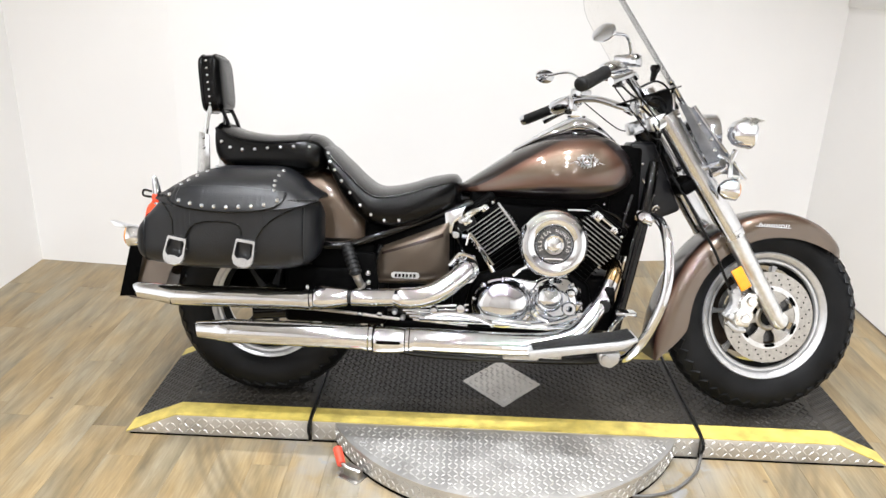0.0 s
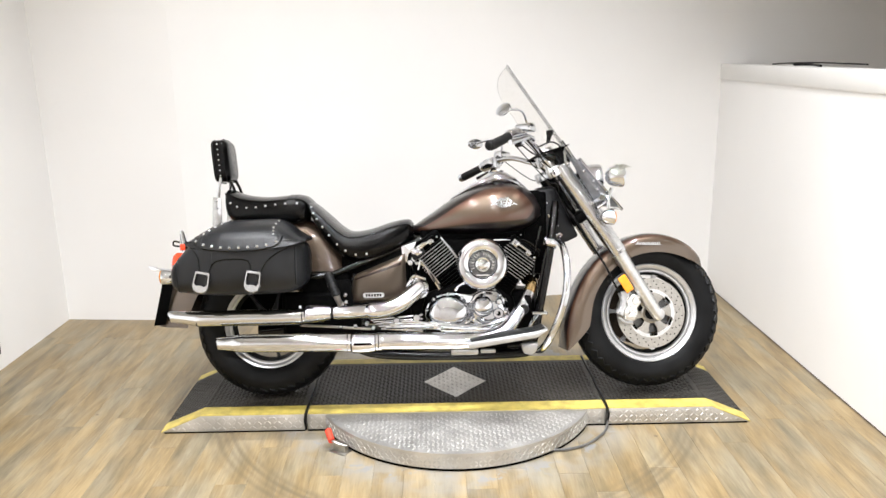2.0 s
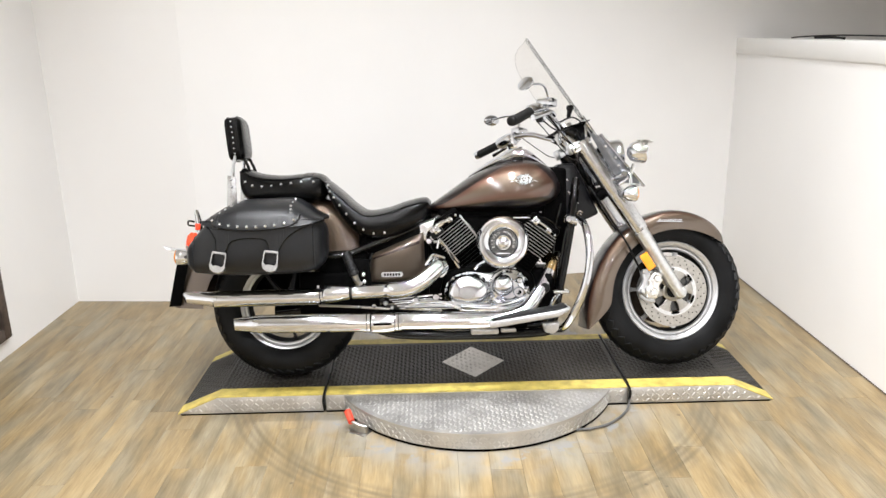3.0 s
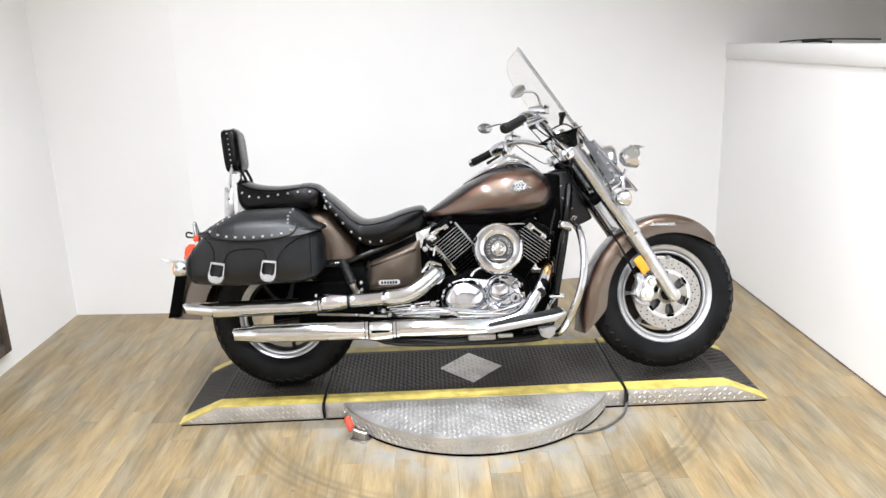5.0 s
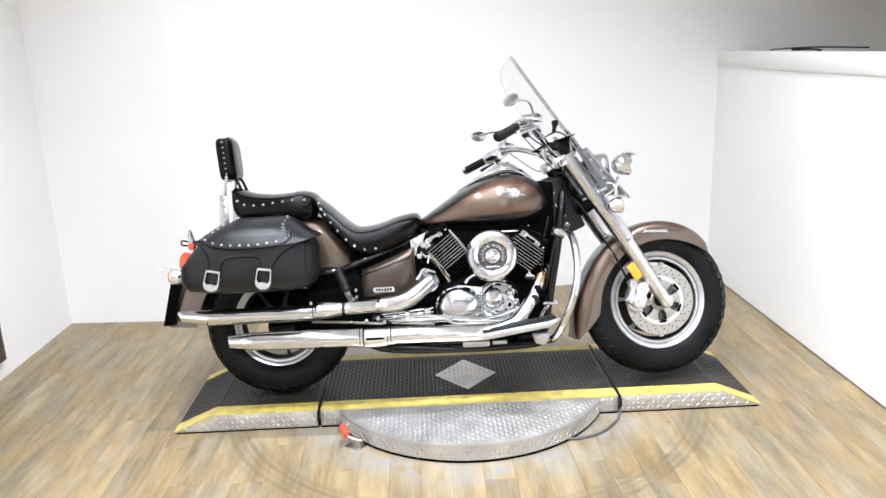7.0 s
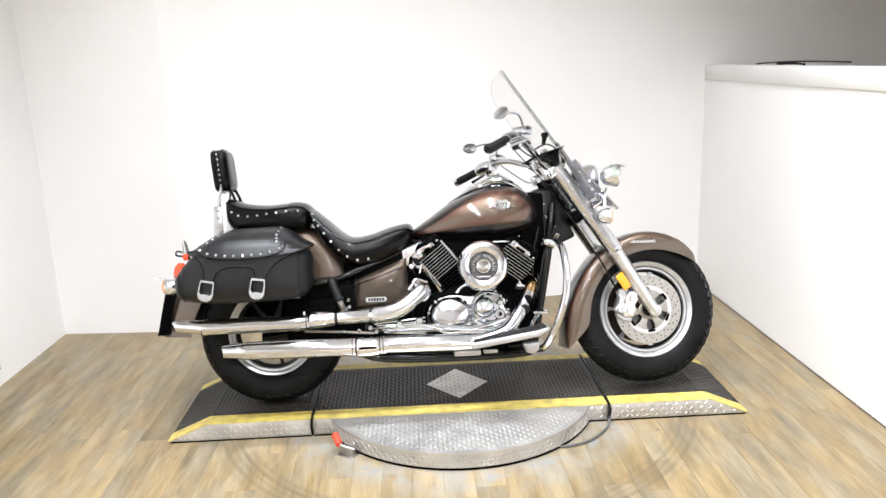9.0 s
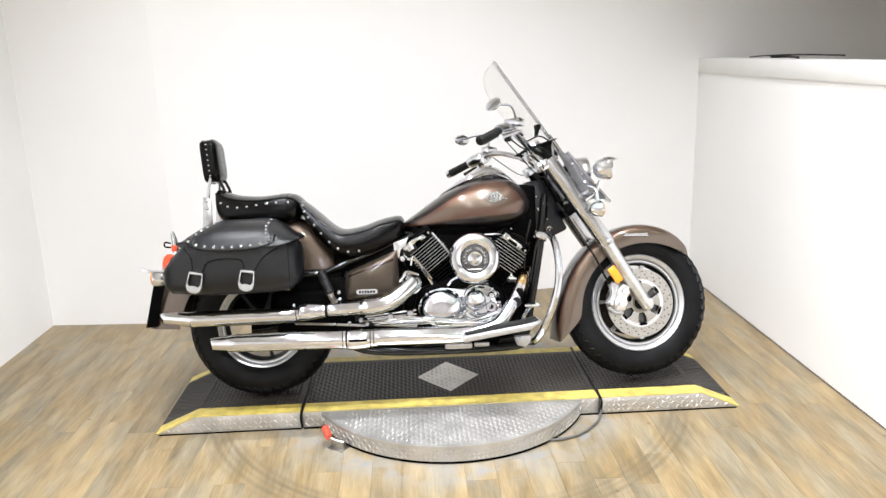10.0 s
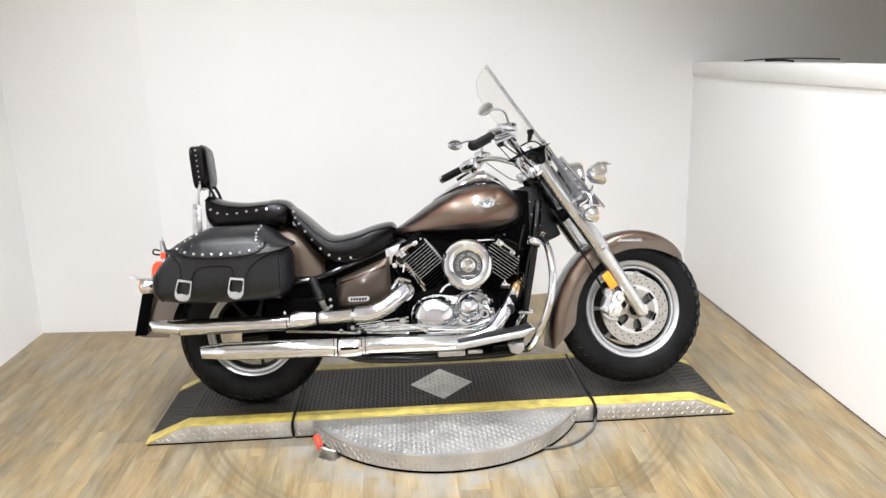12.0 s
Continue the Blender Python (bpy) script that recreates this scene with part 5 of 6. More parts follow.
part("clamp", join(tube([(-0.614, -0.258, 0.366), (-0.600, -0.258, 0.367)], 0.0345, 28, 1), tube([(-0.597, -0.258, 0.367), (-0.588, -0.258, 0.368)], 0.0325, 28, 1), box(-0.612, -0.602, -0.268, -0.248, 0.395, 0.410, 0.003)), CHROME, up, "chrome muffler clamp with bolt lug")
part("heat_shield", tube([(-0.586, -0.257, 0.373), (-0.580, -0.257, 0.373), (-0.55, -0.2565, 0.374), (-0.50, -0.256, 0.3765), (-0.488, -0.256, 0.377)], [0.0335, 0.0365, 0.0355, 0.0285, 0.0262], 28, 4), CHROME, up, "flared chrome joint shield")
part("joint_ring", tube([(-0.489, -0.256, 0.377), (-0.476, -0.256, 0.377)], 0.0185, 24, 1), CASTDARK, up)
part("header_pipe", tube([(-0.476, -0.255, 0.377), (-0.465, -0.255, 0.377), (-0.34, -0.252, 0.381), (-0.26, -0.25, 0.386), (-0.205, -0.243, 0.410), (-0.165, -0.225, 0.442), (-0.125, -0.19, 0.470)], [0.022, 0.0262, 0.0265, 0.028, 0.029, 0.029, 0.028], 24, 6), CHROME, up, "chrome bent header pipe")
part("bend_shield", tube([(-0.336, -0.258, 0.382), (-0.330, -0.259, 0.382), (-0.28, -0.258, 0.385), (-0.228, -0.252, 0.402), (-0.182, -0.238, 0.432), (-0.146, -0.220, 0.462), (-0.140, -0.216, 0.466)], [0.0265, 0.0305, 0.0312, 0.0315, 0.0312, 0.0300, 0.026], 24, 6), CHROME, up, "chrome heat shield over the bend")
low = part("lower_muffler", tube([(-0.920, -0.292, 0.2705), (-0.915, -0.292, 0.2705), (-0.87, -0.292, 0.270), (-0.820, -0.292, 0.269), (-0.60, -0.292, 0.268), (-0.432, -0.292, 0.266)], [0.0235, 0.0255, 0.0295, 0.0345, 0.0365, 0.0355], 32, 5), CHROME, bike, "long chrome lower muffler with tapered tail")
part("muffler_mouth", moved(lathe([(0, 0.0), (0.021, 0.0), (0.0235, -0.004)], 24, "x"), at(-0.9205, -0.292, 0.2705)), MATT, low)
part("tail_seam", tube([(-0.828, -0.292, 0.2692), (-0.820, -0.292, 0.269)], 0.0356, 32, 1), CHROME, low)
for xa in (-0.432, -0.418, -0.312, -0.299):
    part("clamp", tube([(xa, -0.291, 0.265), (xa + 0.010, -0.291, 0.265)], 0.0378 if xa < -0.4 else 0.0352, 28, 1), CHROME, low)
part("heat_shield", tube([(-0.404, -0.293, 0.262), (-0.398, -0.293, 0.262), (-0.36, -0.293, 0.262), (-0.32, -0.291, 0.263), (-0.314, -0.291, 0.263)], [0.034, 0.0385, 0.0385, 0.0360, 0.032], 28, 3), CHROME, low, "slotted chrome joint shield")
part("header_pipe", tube([(-0.285, -0.29, 0.267), (-0.278, -0.29, 0.267), (-0.12, -0.285, 0.264), (0.06, -0.275, 0.262), (0.16, -0.25, 0.277), (0.215, -0.22, 0.31), (0.265, -0.19, 0.375), (0.30, -0.15, 0.43)], [0.029, 0.0335, 0.0335, 0.033, 0.031, 0.029, 0.026, 0.025], 24, 6), CHROME, low, "chrome front header pipe")
part("pipe_rib", join(*[tube([(xa, -0.3175, 0.260), (xb, -0.311, 0.258)], 0.0035, 8, 2) for xa, xb in ((-0.25, -0.05), (-0.03, 0.05))]), BRIGHT, low, "raised seam along the pipe shield")
part("header_elbow", tube([(0.292, -0.158, 0.418), (0.312, -0.13, 0.455), (0.318, -0.09, 0.475), (0.30, -0.05, 0.48)], 0.0245, 18, 4), HEATED, low, "heat-tinted golden header bend")

# -- engine
CR = Vector((0.075, 0, 0.40))
part("crankcase", join(prism([(-0.15, 0.30), (-0.10, 0.265), (0.22, 0.265), (0.26, 0.32), (0.24, 0.42), (0.15, 0.47), (0.0, 0.475), (-0.12, 0.43)], -0.13, 0.13, 0.02, 3), prism([(-0.30, 0.32), (-0.14, 0.27), (-0.10, 0.44), (-0.28, 0.45)], -0.10, 0.10, 0.02)), MATT, bike, "black engine crankcase")
for deg, nm, shift, d0 in ((37, "front_cylinder", 0.036, 0.175), (-38, "rear_cylinder", 0.012, 0.160)):
    cm = Matrix.Translation((CR.x + (0.01 if deg > 0 else -0.02), 0, CR.z)) @ Matrix.Rotation(radians(deg), 4, "Y")
    root = part(nm, box(-0.065 + shift, 0.065 + shift, -0.115, 0.09, 0.05, 0.27, 0.012), MATT, bike, "black finned engine cylinder", cm)
    fin = box(-0.074, 0.074, -0.135, 0.10, 0, 0.0024, 0.0004, 1)
    for f in fin.faces:
        if f.calc_center_median().y < -0.1348:
            f.material_index = 1
    fin = finish(fin, "fin", MATT, mats=(FINEDGE,))
    for k in range(9):
        ob = new("fin", fin)
        ob.parent = root
        ob.matrix_basis = at(shift, 0, d0 + 0.0122 * k) @ Matrix.Diagonal((0.86 + 0.14 * math.sin(k / 8 * 3.1), 1, 1, 1))
    dull = box(-0.070, 0.070, -0.128, 0.10, 0, 0.0035, 0.0008, 1)
    dull = finish(dull, "fin", MATT)
    for k in range(5):
        ob = new("fin", dull)
        ob.parent = root
        ob.matrix_basis = at(shift, 0, d0 - 0.013 - 0.0132 * k)
    part("head_cover", join(box(-0.070 + shift, 0.070 + shift, -0.11, 0.10, 0.280, 0.315, 0.014, 3), box(-0.045 + shift, 0.045 + shift, -0.128, 0.09, 0.288, 0.303, 0.006)), MATT, root)
    trim = part("head_trim", join(box(-0.052 + shift, 0.030 + shift, -0.140, -0.11, 0.286, 0.296, 0.004), box(-0.060 + shift, -0.030 + shift, -0.146, -0.11, 0.272, 0.300, 0.006), box(0.010 + shift, 0.034 + shift, -0.143, -0.11, 0.276, 0.292, 0.004)), CHROME, root, "chrome head trim")
    studs([(-0.046 + shift, -0.147, 0.286), (0.022 + shift, -0.144, 0.284), (0.052 + shift, -0.137, 0.284)], trim, 0.006, "bolt")
    px = 0.064 if deg < 0 else -0.010
    if deg < 0:
        part("pushrod_cover", box(px + shift - 0.0035, px + shift + 0.0035, -0.143, -0.136, d0 - 0.01, 0.275, 0.002), FINEDGE, root)

ac = part("air_cleaner", moved(lathe([(0, -0.015), (0.012, -0.016), (0.018, -0.013), (0.022, -0.008), (0.028, -0.010), (0.032, -0.004), (0.050, -0.002), (0.053, 0.001), (0.058, -0.006), (0.064, -0.010), (0.080, -0.014), (0.092, -0.010), (0.100, 0.003), (0.103, 0.018), (0.100, 0.03), (0.09, 0.05), (0.05, 0.06), (0, 0.06)], 72), at(0.109, -0.245, 0.556)), CHROME, bike, "round chrome air cleaner cover")
part("inner_face", moved(lathe([(0.0315, 0.0), (0.0325, -0.003), (0.0505, -0.003), (0.0515, 0.0)], 64), at(0.109, -0.2475, 0.556)), DARKDISH, ac, "brushed inner face of the cover")
part("groove", moved(lathe([(0.0535, 0.0), (0.0545, -0.0022), (0.0575, -0.0022), (0.0585, 0.0)], 64), at(0.109, -0.2475, 0.556)), CASTDARK, ac, "dark groove round the cover")
LETTERS = material("bright_raised_letter", (0.80, 0.80, 0.79), 0.25, 0.9, noise_scale=80, vary=0.05)


def letter_mesh(ch, size, depth):
    """One raised capital as a mesh, centred on its width, standing on z = 0 and facing -y."""
    cu = bpy.data.curves.new("letter", "FONT")
    cu.body, cu.size, cu.extrude, cu.align_x = ch, size, depth, "CENTER"
    tmp = bpy.data.objects.new("letter", cu)
    scene.collection.objects.link(tmp)
    me = bpy.data.meshes.new_from_object(tmp.evaluated_get(bpy.context.evaluated_depsgraph_get()))
    bpy.data.objects.remove(tmp)
    bpy.data.curves.remove(cu)
    me.transform(Matrix.Rotation(radians(90), 4, "X"))
    me.materials.clear()
    me.materials.append(LETTERS)
    return me


WORDS = "ELEVEN HUNDRED"
made = {ch: letter_mesh(ch, 0.0135, 0.0008) for ch in set(WORDS) if ch != " "}
for k, ch in enumerate(WORDS):
    if ch == " ":
        continue
    ob = new("letter", made[ch])
    ob.parent = ac
    ob.matrix_basis = at(0.109, -0.2512, 0.556) @ Matrix.Rotation(radians(-112 + 224 * k / 13), 4, "Y") @ at(0, 0, 0.0365) @ Matrix.Diagonal((1.05, 1, 1.12, 1))
part("lettering_bar", box(0.082, 0.136, -0.2520, -0.2500, 0.512, 0.517, 0.0008, 1), LETTERS, ac)
part("bolt", moved(lathe([(0, -0.006), (0.004, -0.006), (0.006, 0)], 6), at(0.109, -0.26, 0.556)), STEEL, ac)

cl = part("clutch_cover", moved(lathe([(0, -0.034), (0.03, -0.0335), (0.060, -0.031), (0.071, -0.026), (0.078, -0.017), (0.082, -0.006), (0.084, 0.002), (0.090, 0.006), (0.090, 0.05)], 64), at(-0.027, -0.165, 0.357) @ Matrix.Diagonal((1.03, 1, 0.86, 1))), CHROME, bike, "polished chrome clutch cover")
studs([(-0.027 + 0.088 * 1.03 * math.cos(a), -0.160, 0.357 + 0.088 * 0.86 * math.sin(a)) for a in [2 * math.pi * k / 9 + 0.2 for k in range(9)]], cl, 0.007, "bolt")
part("side_case", prism([(-0.115, 0.300), (-0.04, 0.276), (0.12, 0.272), (0.205, 0.292), (0.222, 0.345), (0.215, 0.405), (0.165, 0.452), (0.105, 0.450), (0.070, 0.428), (-0.02, 0.438), (-0.095, 0.415), (-0.125, 0.360)], -0.152, -0.125, 0.008, 3), SATIN, bike, "polished engine side case")
pc = part("pump_cover", moved(join(lathe([(0, -0.030), (0.032, -0.030), (0.036, -0.022), (0.050, -0.018), (0.056, -0.010), (0.062, -0.006), (0.068, 0.004), (0.068, 0.05)], 11), moved(lathe([(0, -0.058), (0.016, -0.056), (0.029, -0.047), (0.034, -0.034), (0.036, -0.02)], 28), at(-0.018, 0, 0.012)), moved(lathe([(0.006, -0.036), (0.008, -0.042), (0.015, -0.042), (0.018, -0.036), (0.018, -0.02)], 20), at(0.030, 0, -0.010)), moved(lathe([(0, -0.038), (0.008, -0.037), (0.011, -0.028)], 14), at(0.034, 0, 0.028)), tube([(-0.045, -0.022, -0.035), (-0.015, -0.030, -0.052), (0.025, -0.030, -0.048), (0.050, -0.024, -0.022)], 0.008, 10, 5)), at(0.134, -0.155, 0.368) @ Matrix.Diagonal((1.26, 1.08, 1.22, 1))), CHROME, bike, "faceted chrome side cover")
studs([(0.134 + 0.076 * math.cos(a), -0.168, 0.368 + 0.073 * math.sin(a)) for a in [2 * math.pi * k / 7 for k in range(7)]], pc, 0.008, "bolt")
part("shield_slot", moved(prism([(-0.034, -0.005), (0.030, -0.004), (0.034, 0.0), (0.030, 0.004), (-0.034, 0.005), (-0.038, 0)], -0.0015, 0.0015), at(-0.358, -0.3320, 0.264)), MATT, low)
part("shift_rod", join(tube([(-0.26, -0.20, 0.315), (-0.20, -0.205, 0.330), (-0.12, -0.20, 0.322), (-0.06, -0.20, 0.300)], 0.007, 8, 5), moved(lathe([(0, -0.02), (0.010, -0.019), (0.014, -0.01), (0.014, 0.01)], 14), at(-0.235, -0.195, 0.335)), moved(lathe([(0, -0.02), (0.012, -0.019), (0.016, -0.01), (0.016, 0.01)], 14), at(-0.155, -0.195, 0.345))), CHROME, bike, "chrome linkage rod with bosses")
part("brake_rod", join(tube([(0.06, -0.20, 0.300), (0.13, -0.205, 0.312), (0.20, -0.20, 0.335)], 0.008, 8, 4), moved(lathe([(0, -0.02), (0.010, -0.019), (0.013, -0.01), (0.013, 0.01)], 14), at(0.205, -0.195, 0.340))), CHROME, bike)
for k in range(5):
    part("ribbed_cover", moved(box(-0.105 + 0.010 * k, 0.105, -0.008, 0.008, -0.0042, 0.0042, 0.003, 2), pose(-0.235, -0.190 + 0.003 * k, 0.346 - 0.0125 * k, 0, -5 + 2.2 * k, 0)), CHROME, bike, "ribbed chrome linkage cover")
# bright plate added beside the rear cylinder
part("bright_triangle", join(prism([(-0.215, 0.628), (-0.150, 0.650), (-0.165, 0.612), (-0.185, 0.596), (-0.190, 0.560), (-0.210, 0.575)], -0.150, -0.130, 0.005, 2), moved(lathe([(0, -0.010), (0.010, -0.009), (0.013, 0)], 16), at(-0.178, -0.152, 0.562))), SATIN, bike, "bright triangular plate beside the rear cylinder")
part("horn_cap", moved(lathe([(0, -0.012), (0.018, -0.011), (0.022, 0.0), (0.020, 0.02)], 20), at(0.272, -0.205, 0.372)), GRIPS, bike, "dark rubber cap on the header")
part("engine_rail", join(tube([(-0.30, -0.18, 0.325), (-0.12, -0.19, 0.318), (0.06, -0.19, 0.302), (0.20, -0.18, 0.30)], 0.012, 12, 5), box(-0.28, 0.02, -0.20, -0.175, 0.296, 0.316, 0.006)), CHROME, bike, "chrome lower engine trim")
part("linkage", join(tube([(0.0, -0.19, 0.452), (0.02, -0.205, 0.472), (0.055, -0.215, 0.49)], 0.006, 8, 4), tube([(-0.16, -0.17, 0.56), (-0.12, -0.17, 0.55), (-0.06, -0.165, 0.455)], 0.007, 8, 4), tube([(-0.19, -0.16, 0.47), (-0.16, -0.175, 0.50), (-0.12, -0.17, 0.49)], 0.012, 10, 4)), CHROME, bike)
part("carburettor", join(moved(box(-0.028, 0.030, -0.13, 0.0, -0.022, 0.022, 0.008), pose(-0.150, 0, 0.598, 0, -30, 0)), moved(lathe([(0, -0.14), (0.012, -0.138), (0.016, -0.12)], 16), at(-0.145, 0, 0.600))), CASTDARK, bike, "dark cast carburettor body")
part("exhaust_bracket", join(tube([(-0.146, -0.178, 0.535), (-0.138, -0.180, 0.568), (-0.130, -0.180, 0.566), (-0.094, -0.180, 0.520), (-0.062, -0.180, 0.478)], 0.0042, 8, 4), tube([(-0.122, -0.176, 0.556), (-0.086, -0.178, 0.486)], 0.0028, 8, 2), tube([(-0.112, -0.176, 0.538), (-0.080, -0.178, 0.500), (-0.066, -0.178, 0.480)], 0.0024, 8, 3)), CHROME, bike, "triangular chrome exhaust bracket")
part("port_flange", join(moved(lathe([(0.030, 0.006), (0.040, 0.006), (0.042, 0), (0.040, -0.006), (0.030, -0.006), (0.030, 0.006)], 24), pose(-0.140, -0.196, 0.462, 0, 0, 40) @ Matrix.Rotation(radians(-35), 4, "Y")), tube([(-0.178, -0.215, 0.498), (-0.160, -0.210, 0.512), (-0.122, -0.195, 0.498)], 0.006, 8, 4)), CHROME, bike, "chrome exhaust port flange")
part("port_plug", moved(lathe([(0, -0.02), (0.018, -0.018), (0.024, -0.006), (0.024, 0.02)], 20), pose(-0.132, -0.196, 0.474, 0, 0, 20)), MATT, bike)
part("tank_bolt_plate", box(0.165, 0.235, -0.10, -0.09, 0.644, 0.649, 0.002), ALLOY, bike)
for k, (bx, bz, br) in enumerate(((-0.40, 0.315, 0.010), (-0.355, 0.322, 0.008), (-0.46, 0.312, 0.009), (-0.33, 0.305, 0.007))):
    part("link_boss", moved(lathe([(0, -0.016), (br * 0.7, -0.015), (br, -0.008), (br, 0.014)], 14), at(bx, -0.185, bz)), ALLOY if k % 2 else CHROME, bike)
part("brake_lever_rod", tube([(-0.62, -0.17, 0.318), (-0.50, -0.18, 0.312), (-0.34, -0.185, 0.300)], 0.005, 8, 4), STEEL, bike)
part("fuel_hose", tube([(-0.158, -0.10, 0.645), (-0.178, -0.125, 0.60), (-0.172, -0.135, 0.545), (-0.150, -0.12, 0.50)], 0.0055, 8, 5), BLACK, bike)
part("rocker_breather", join(tube([(-0.165, -0.125, 0.612), (-0.140, -0.135, 0.628), (-0.112, -0.138, 0.640)], 0.0075, 10, 4), moved(lathe([(0, -0.012), (0.011, -0.011), (0.014, 0)], 14), at(-0.163, -0.128, 0.606))), CHROME, bike, "chrome breather elbow")
part("horn", moved(lathe([(0, -0.02), (0.03, -0.018), (0.038, 0.0), (0.034, 0.02), (0, 0.025)], 24, "x"), at(0.285, -0.165, 0.395)), MATT, bike)

# -- frame
for p, r in (
        ([(0.41, 0, 0.86), (0.2, 0, 0.70), (-0.2, 0, 0.655), (-0.5, 0, 0.60)], 0.026),
        *[([(0.43, s * 0.045, 0.80), (0.40, s * 0.085, 0.62), (0.345, s * 0.095, 0.34), (0.315, s * 0.095, 0.215), (0.24, s * 0.10, 0.175), (-0.30, s * 0.12, 0.185), (-0.42, s * 0.13, 0.26), (-0.44, s * 0.14, 0.40), (-0.40, s * 0.14, 0.52)], 0.019) for s in (-1, 1)],
        *[([(-0.13, s * 0.10, 0.655), (-0.40, s * 0.155, 0.555), (-0.55, s * 0.165, 0.515), (-0.86, s * 0.165, 0.54)], 0.0125) for s in (-1, 1)],
        *[([(-0.36, s * 0.12, 0.33), (-0.60, s * 0.125, 0.31), (-0.80, s * 0.125, 0.29)], 0.026) for s in (-1, 1)]):
    part("frame_tube", tube(p, r, 14, 5), BLACK, bike, "black enamelled frame tube")
# mostly filler: black boxes added to close gaps that should look dark
for nm, bx in (("port_fill", (-0.20, -0.14, -0.07, 0.07, 0.40, 0.555)), ("valley_fill", (-0.16, 0.26, -0.08, 0.08, 0.43, 0.66)), ("seat_fill", (-0.46, -0.18, -0.13, 0.13, 0.31, 0.62)), ("oil_pan", (-0.40, 0.22, -0.10, 0.10, 0.19, 0.28)), ("air_box", (-0.14, 0.30, -0.07, 0.07, 0.60, 0.70)), ("neck_fill", (0.24, 0.395, -0.06, 0.06, 0.50, 0.85)), ("bag_fill", (-1.03, -0.60, -0.19, -0.14, 0.475, 0.60)), ("wheel_fill", (-1.0, -0.52, 0.10, 0.12, 0.30, 0.53)), ("drive_fill", (-0.70, -0.38, -0.16, -0.11, 0.27, 0.45)), ("downtube_fill", (0.20, 0.335, -0.085, 0.085, 0.26, 0.44)), ("fender_fill", (-0.62, -0.42, -0.15, 0.15, 0.42, 0.53))):
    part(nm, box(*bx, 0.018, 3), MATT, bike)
# black plate added to darken the tail of the mudguard below the bag
part("fender_tail_plate", prism([(-1.232, 0.318), (-1.185, 0.322), (-1.140, 0.53), (-1.185, 0.53)], -0.116, -0.109, 0.002), MATT, bike, "black plate that darkens the rear mudguard's tail")
part("chain_guard", box(-0.78, -0.45, 0.10, 0.14, 0.40, 0.47, 0.01), MATT, bike)
def cover_patch(u, v, lift=0.0):
    """The side cover's bulged face: u along it, v up."""
    bx = -0.428 + 0.235 * u + 0.018 * v * (1 - u) - 0.006 * v * u
    bz = (0.400 + 0.008 * u) * (1 - v) + (0.515 + 0.085 * u) * v
    e = (1 - abs(2 * u - 1) ** 5) * (1 - abs(2 * v - 1) ** 5)
    return (bx, -0.150 - 0.030 * e ** 0.6 - 0.010 * math.sin(math.pi * v) * math.sin(math.pi * u) - lift, bz)


def patch(fn, nu=24, nv=16):
    bm = bmesh.new()
    rows = [[bm.verts.new(fn(i / nu, j / nv)) for i in range(nu + 1)] for j in range(nv + 1)]
    for a, b in zip(rows, rows[1:]):
        for i in range(nu):
            bm.faces.new((a[i], a[i + 1], b[i + 1], b[i]))
    bmesh.ops.solidify(bm, geom=list(bm.faces), thickness=0.002)
    return bm


sc = part("side_cover", patch(cover_patch), BRONZE, bike, "bronze side cover with chrome name plate", angle=1.0)
part("stripe", patch(lambda u, v: cover_patch(0.06 + 0.86 * u, 0.80 + 0.06 * v, 0.0015), 24, 2), material("dark_brown_stripe", (0.03, 0.016, 0.012), 0.3, 0.5, coat=1, noise_scale=500, vary=0.1), sc)
pl = part("name_plate", moved(loft([[(x * k, y, z * k) for x, y, z in [(0.033 + 0.010 * math.cos(a), 0, 0.010 * math.sin(a)) for a in np.linspace(-1.57, 1.57, 9)] + [(-0.033 + 0.010 * math.cos(a), 0, 0.010 * math.sin(a)) for a in np.linspace(1.57, 4.71, 9)]] for y, k in ((-0.004, 0.9), (-0.002, 1.0), (0.003, 1.0))]), at(-0.326, -0.191, 0.437)), PALE, sc, "chrome name plate")
part("plate_bars", join(*[moved(box(-0.0035, 0.0035, -0.0008, 0.0008, -0.005, 0.005), at(-0.354 + 0.0112 * k, -0.1955, 0.437)) for k in range(6)]), BLACK, pl)
peg = part("passenger_peg", join(tube([(-0.505, -0.20, 0.525), (-0.468, -0.235, 0.44)], [0.017, 0.0155], 14, 3), *[tube([(-0.505 + 0.037 * q, -0.20 - 0.035 * q, 0.525 - 0.085 * q), (-0.505 + 0.037 * (q + 0.06), -0.20 - 0.035 * (q + 0.06), 0.525 - 0.085 * (q + 0.06))], 0.0195, 14, 1) for q in (0.04, 0.18, 0.32, 0.46, 0.60, 0.74, 0.88)]), GRIPS, bike, "folded ribbed rubber passenger peg")
part("peg_hinge", join(tube([(-0.469, -0.234, 0.442), (-0.464, -0.228, 0.425), (-0.455, -0.20, 0.40)], [0.013, 0.012, 0.011], 10, 3), moved(lathe([(0, -0.012), (0.008, -0.011), (0.010, 0.0)], 12), at(-0.452, -0.205, 0.405))), STEEL, peg, "cast peg hinge")
part("peg_bracket", prism([(-0.50, 0.50), (-0.42, 0.50), (-0.405, 0.39), (-0.45, 0.385)], -0.19, -0.17, 0.005), MATT, bike)
studs([(-0.438, -0.194, 0.440), (-0.436, -0.194, 0.412), (-0.46, -0.20, 0.40)], bike, 0.010, "bolt")

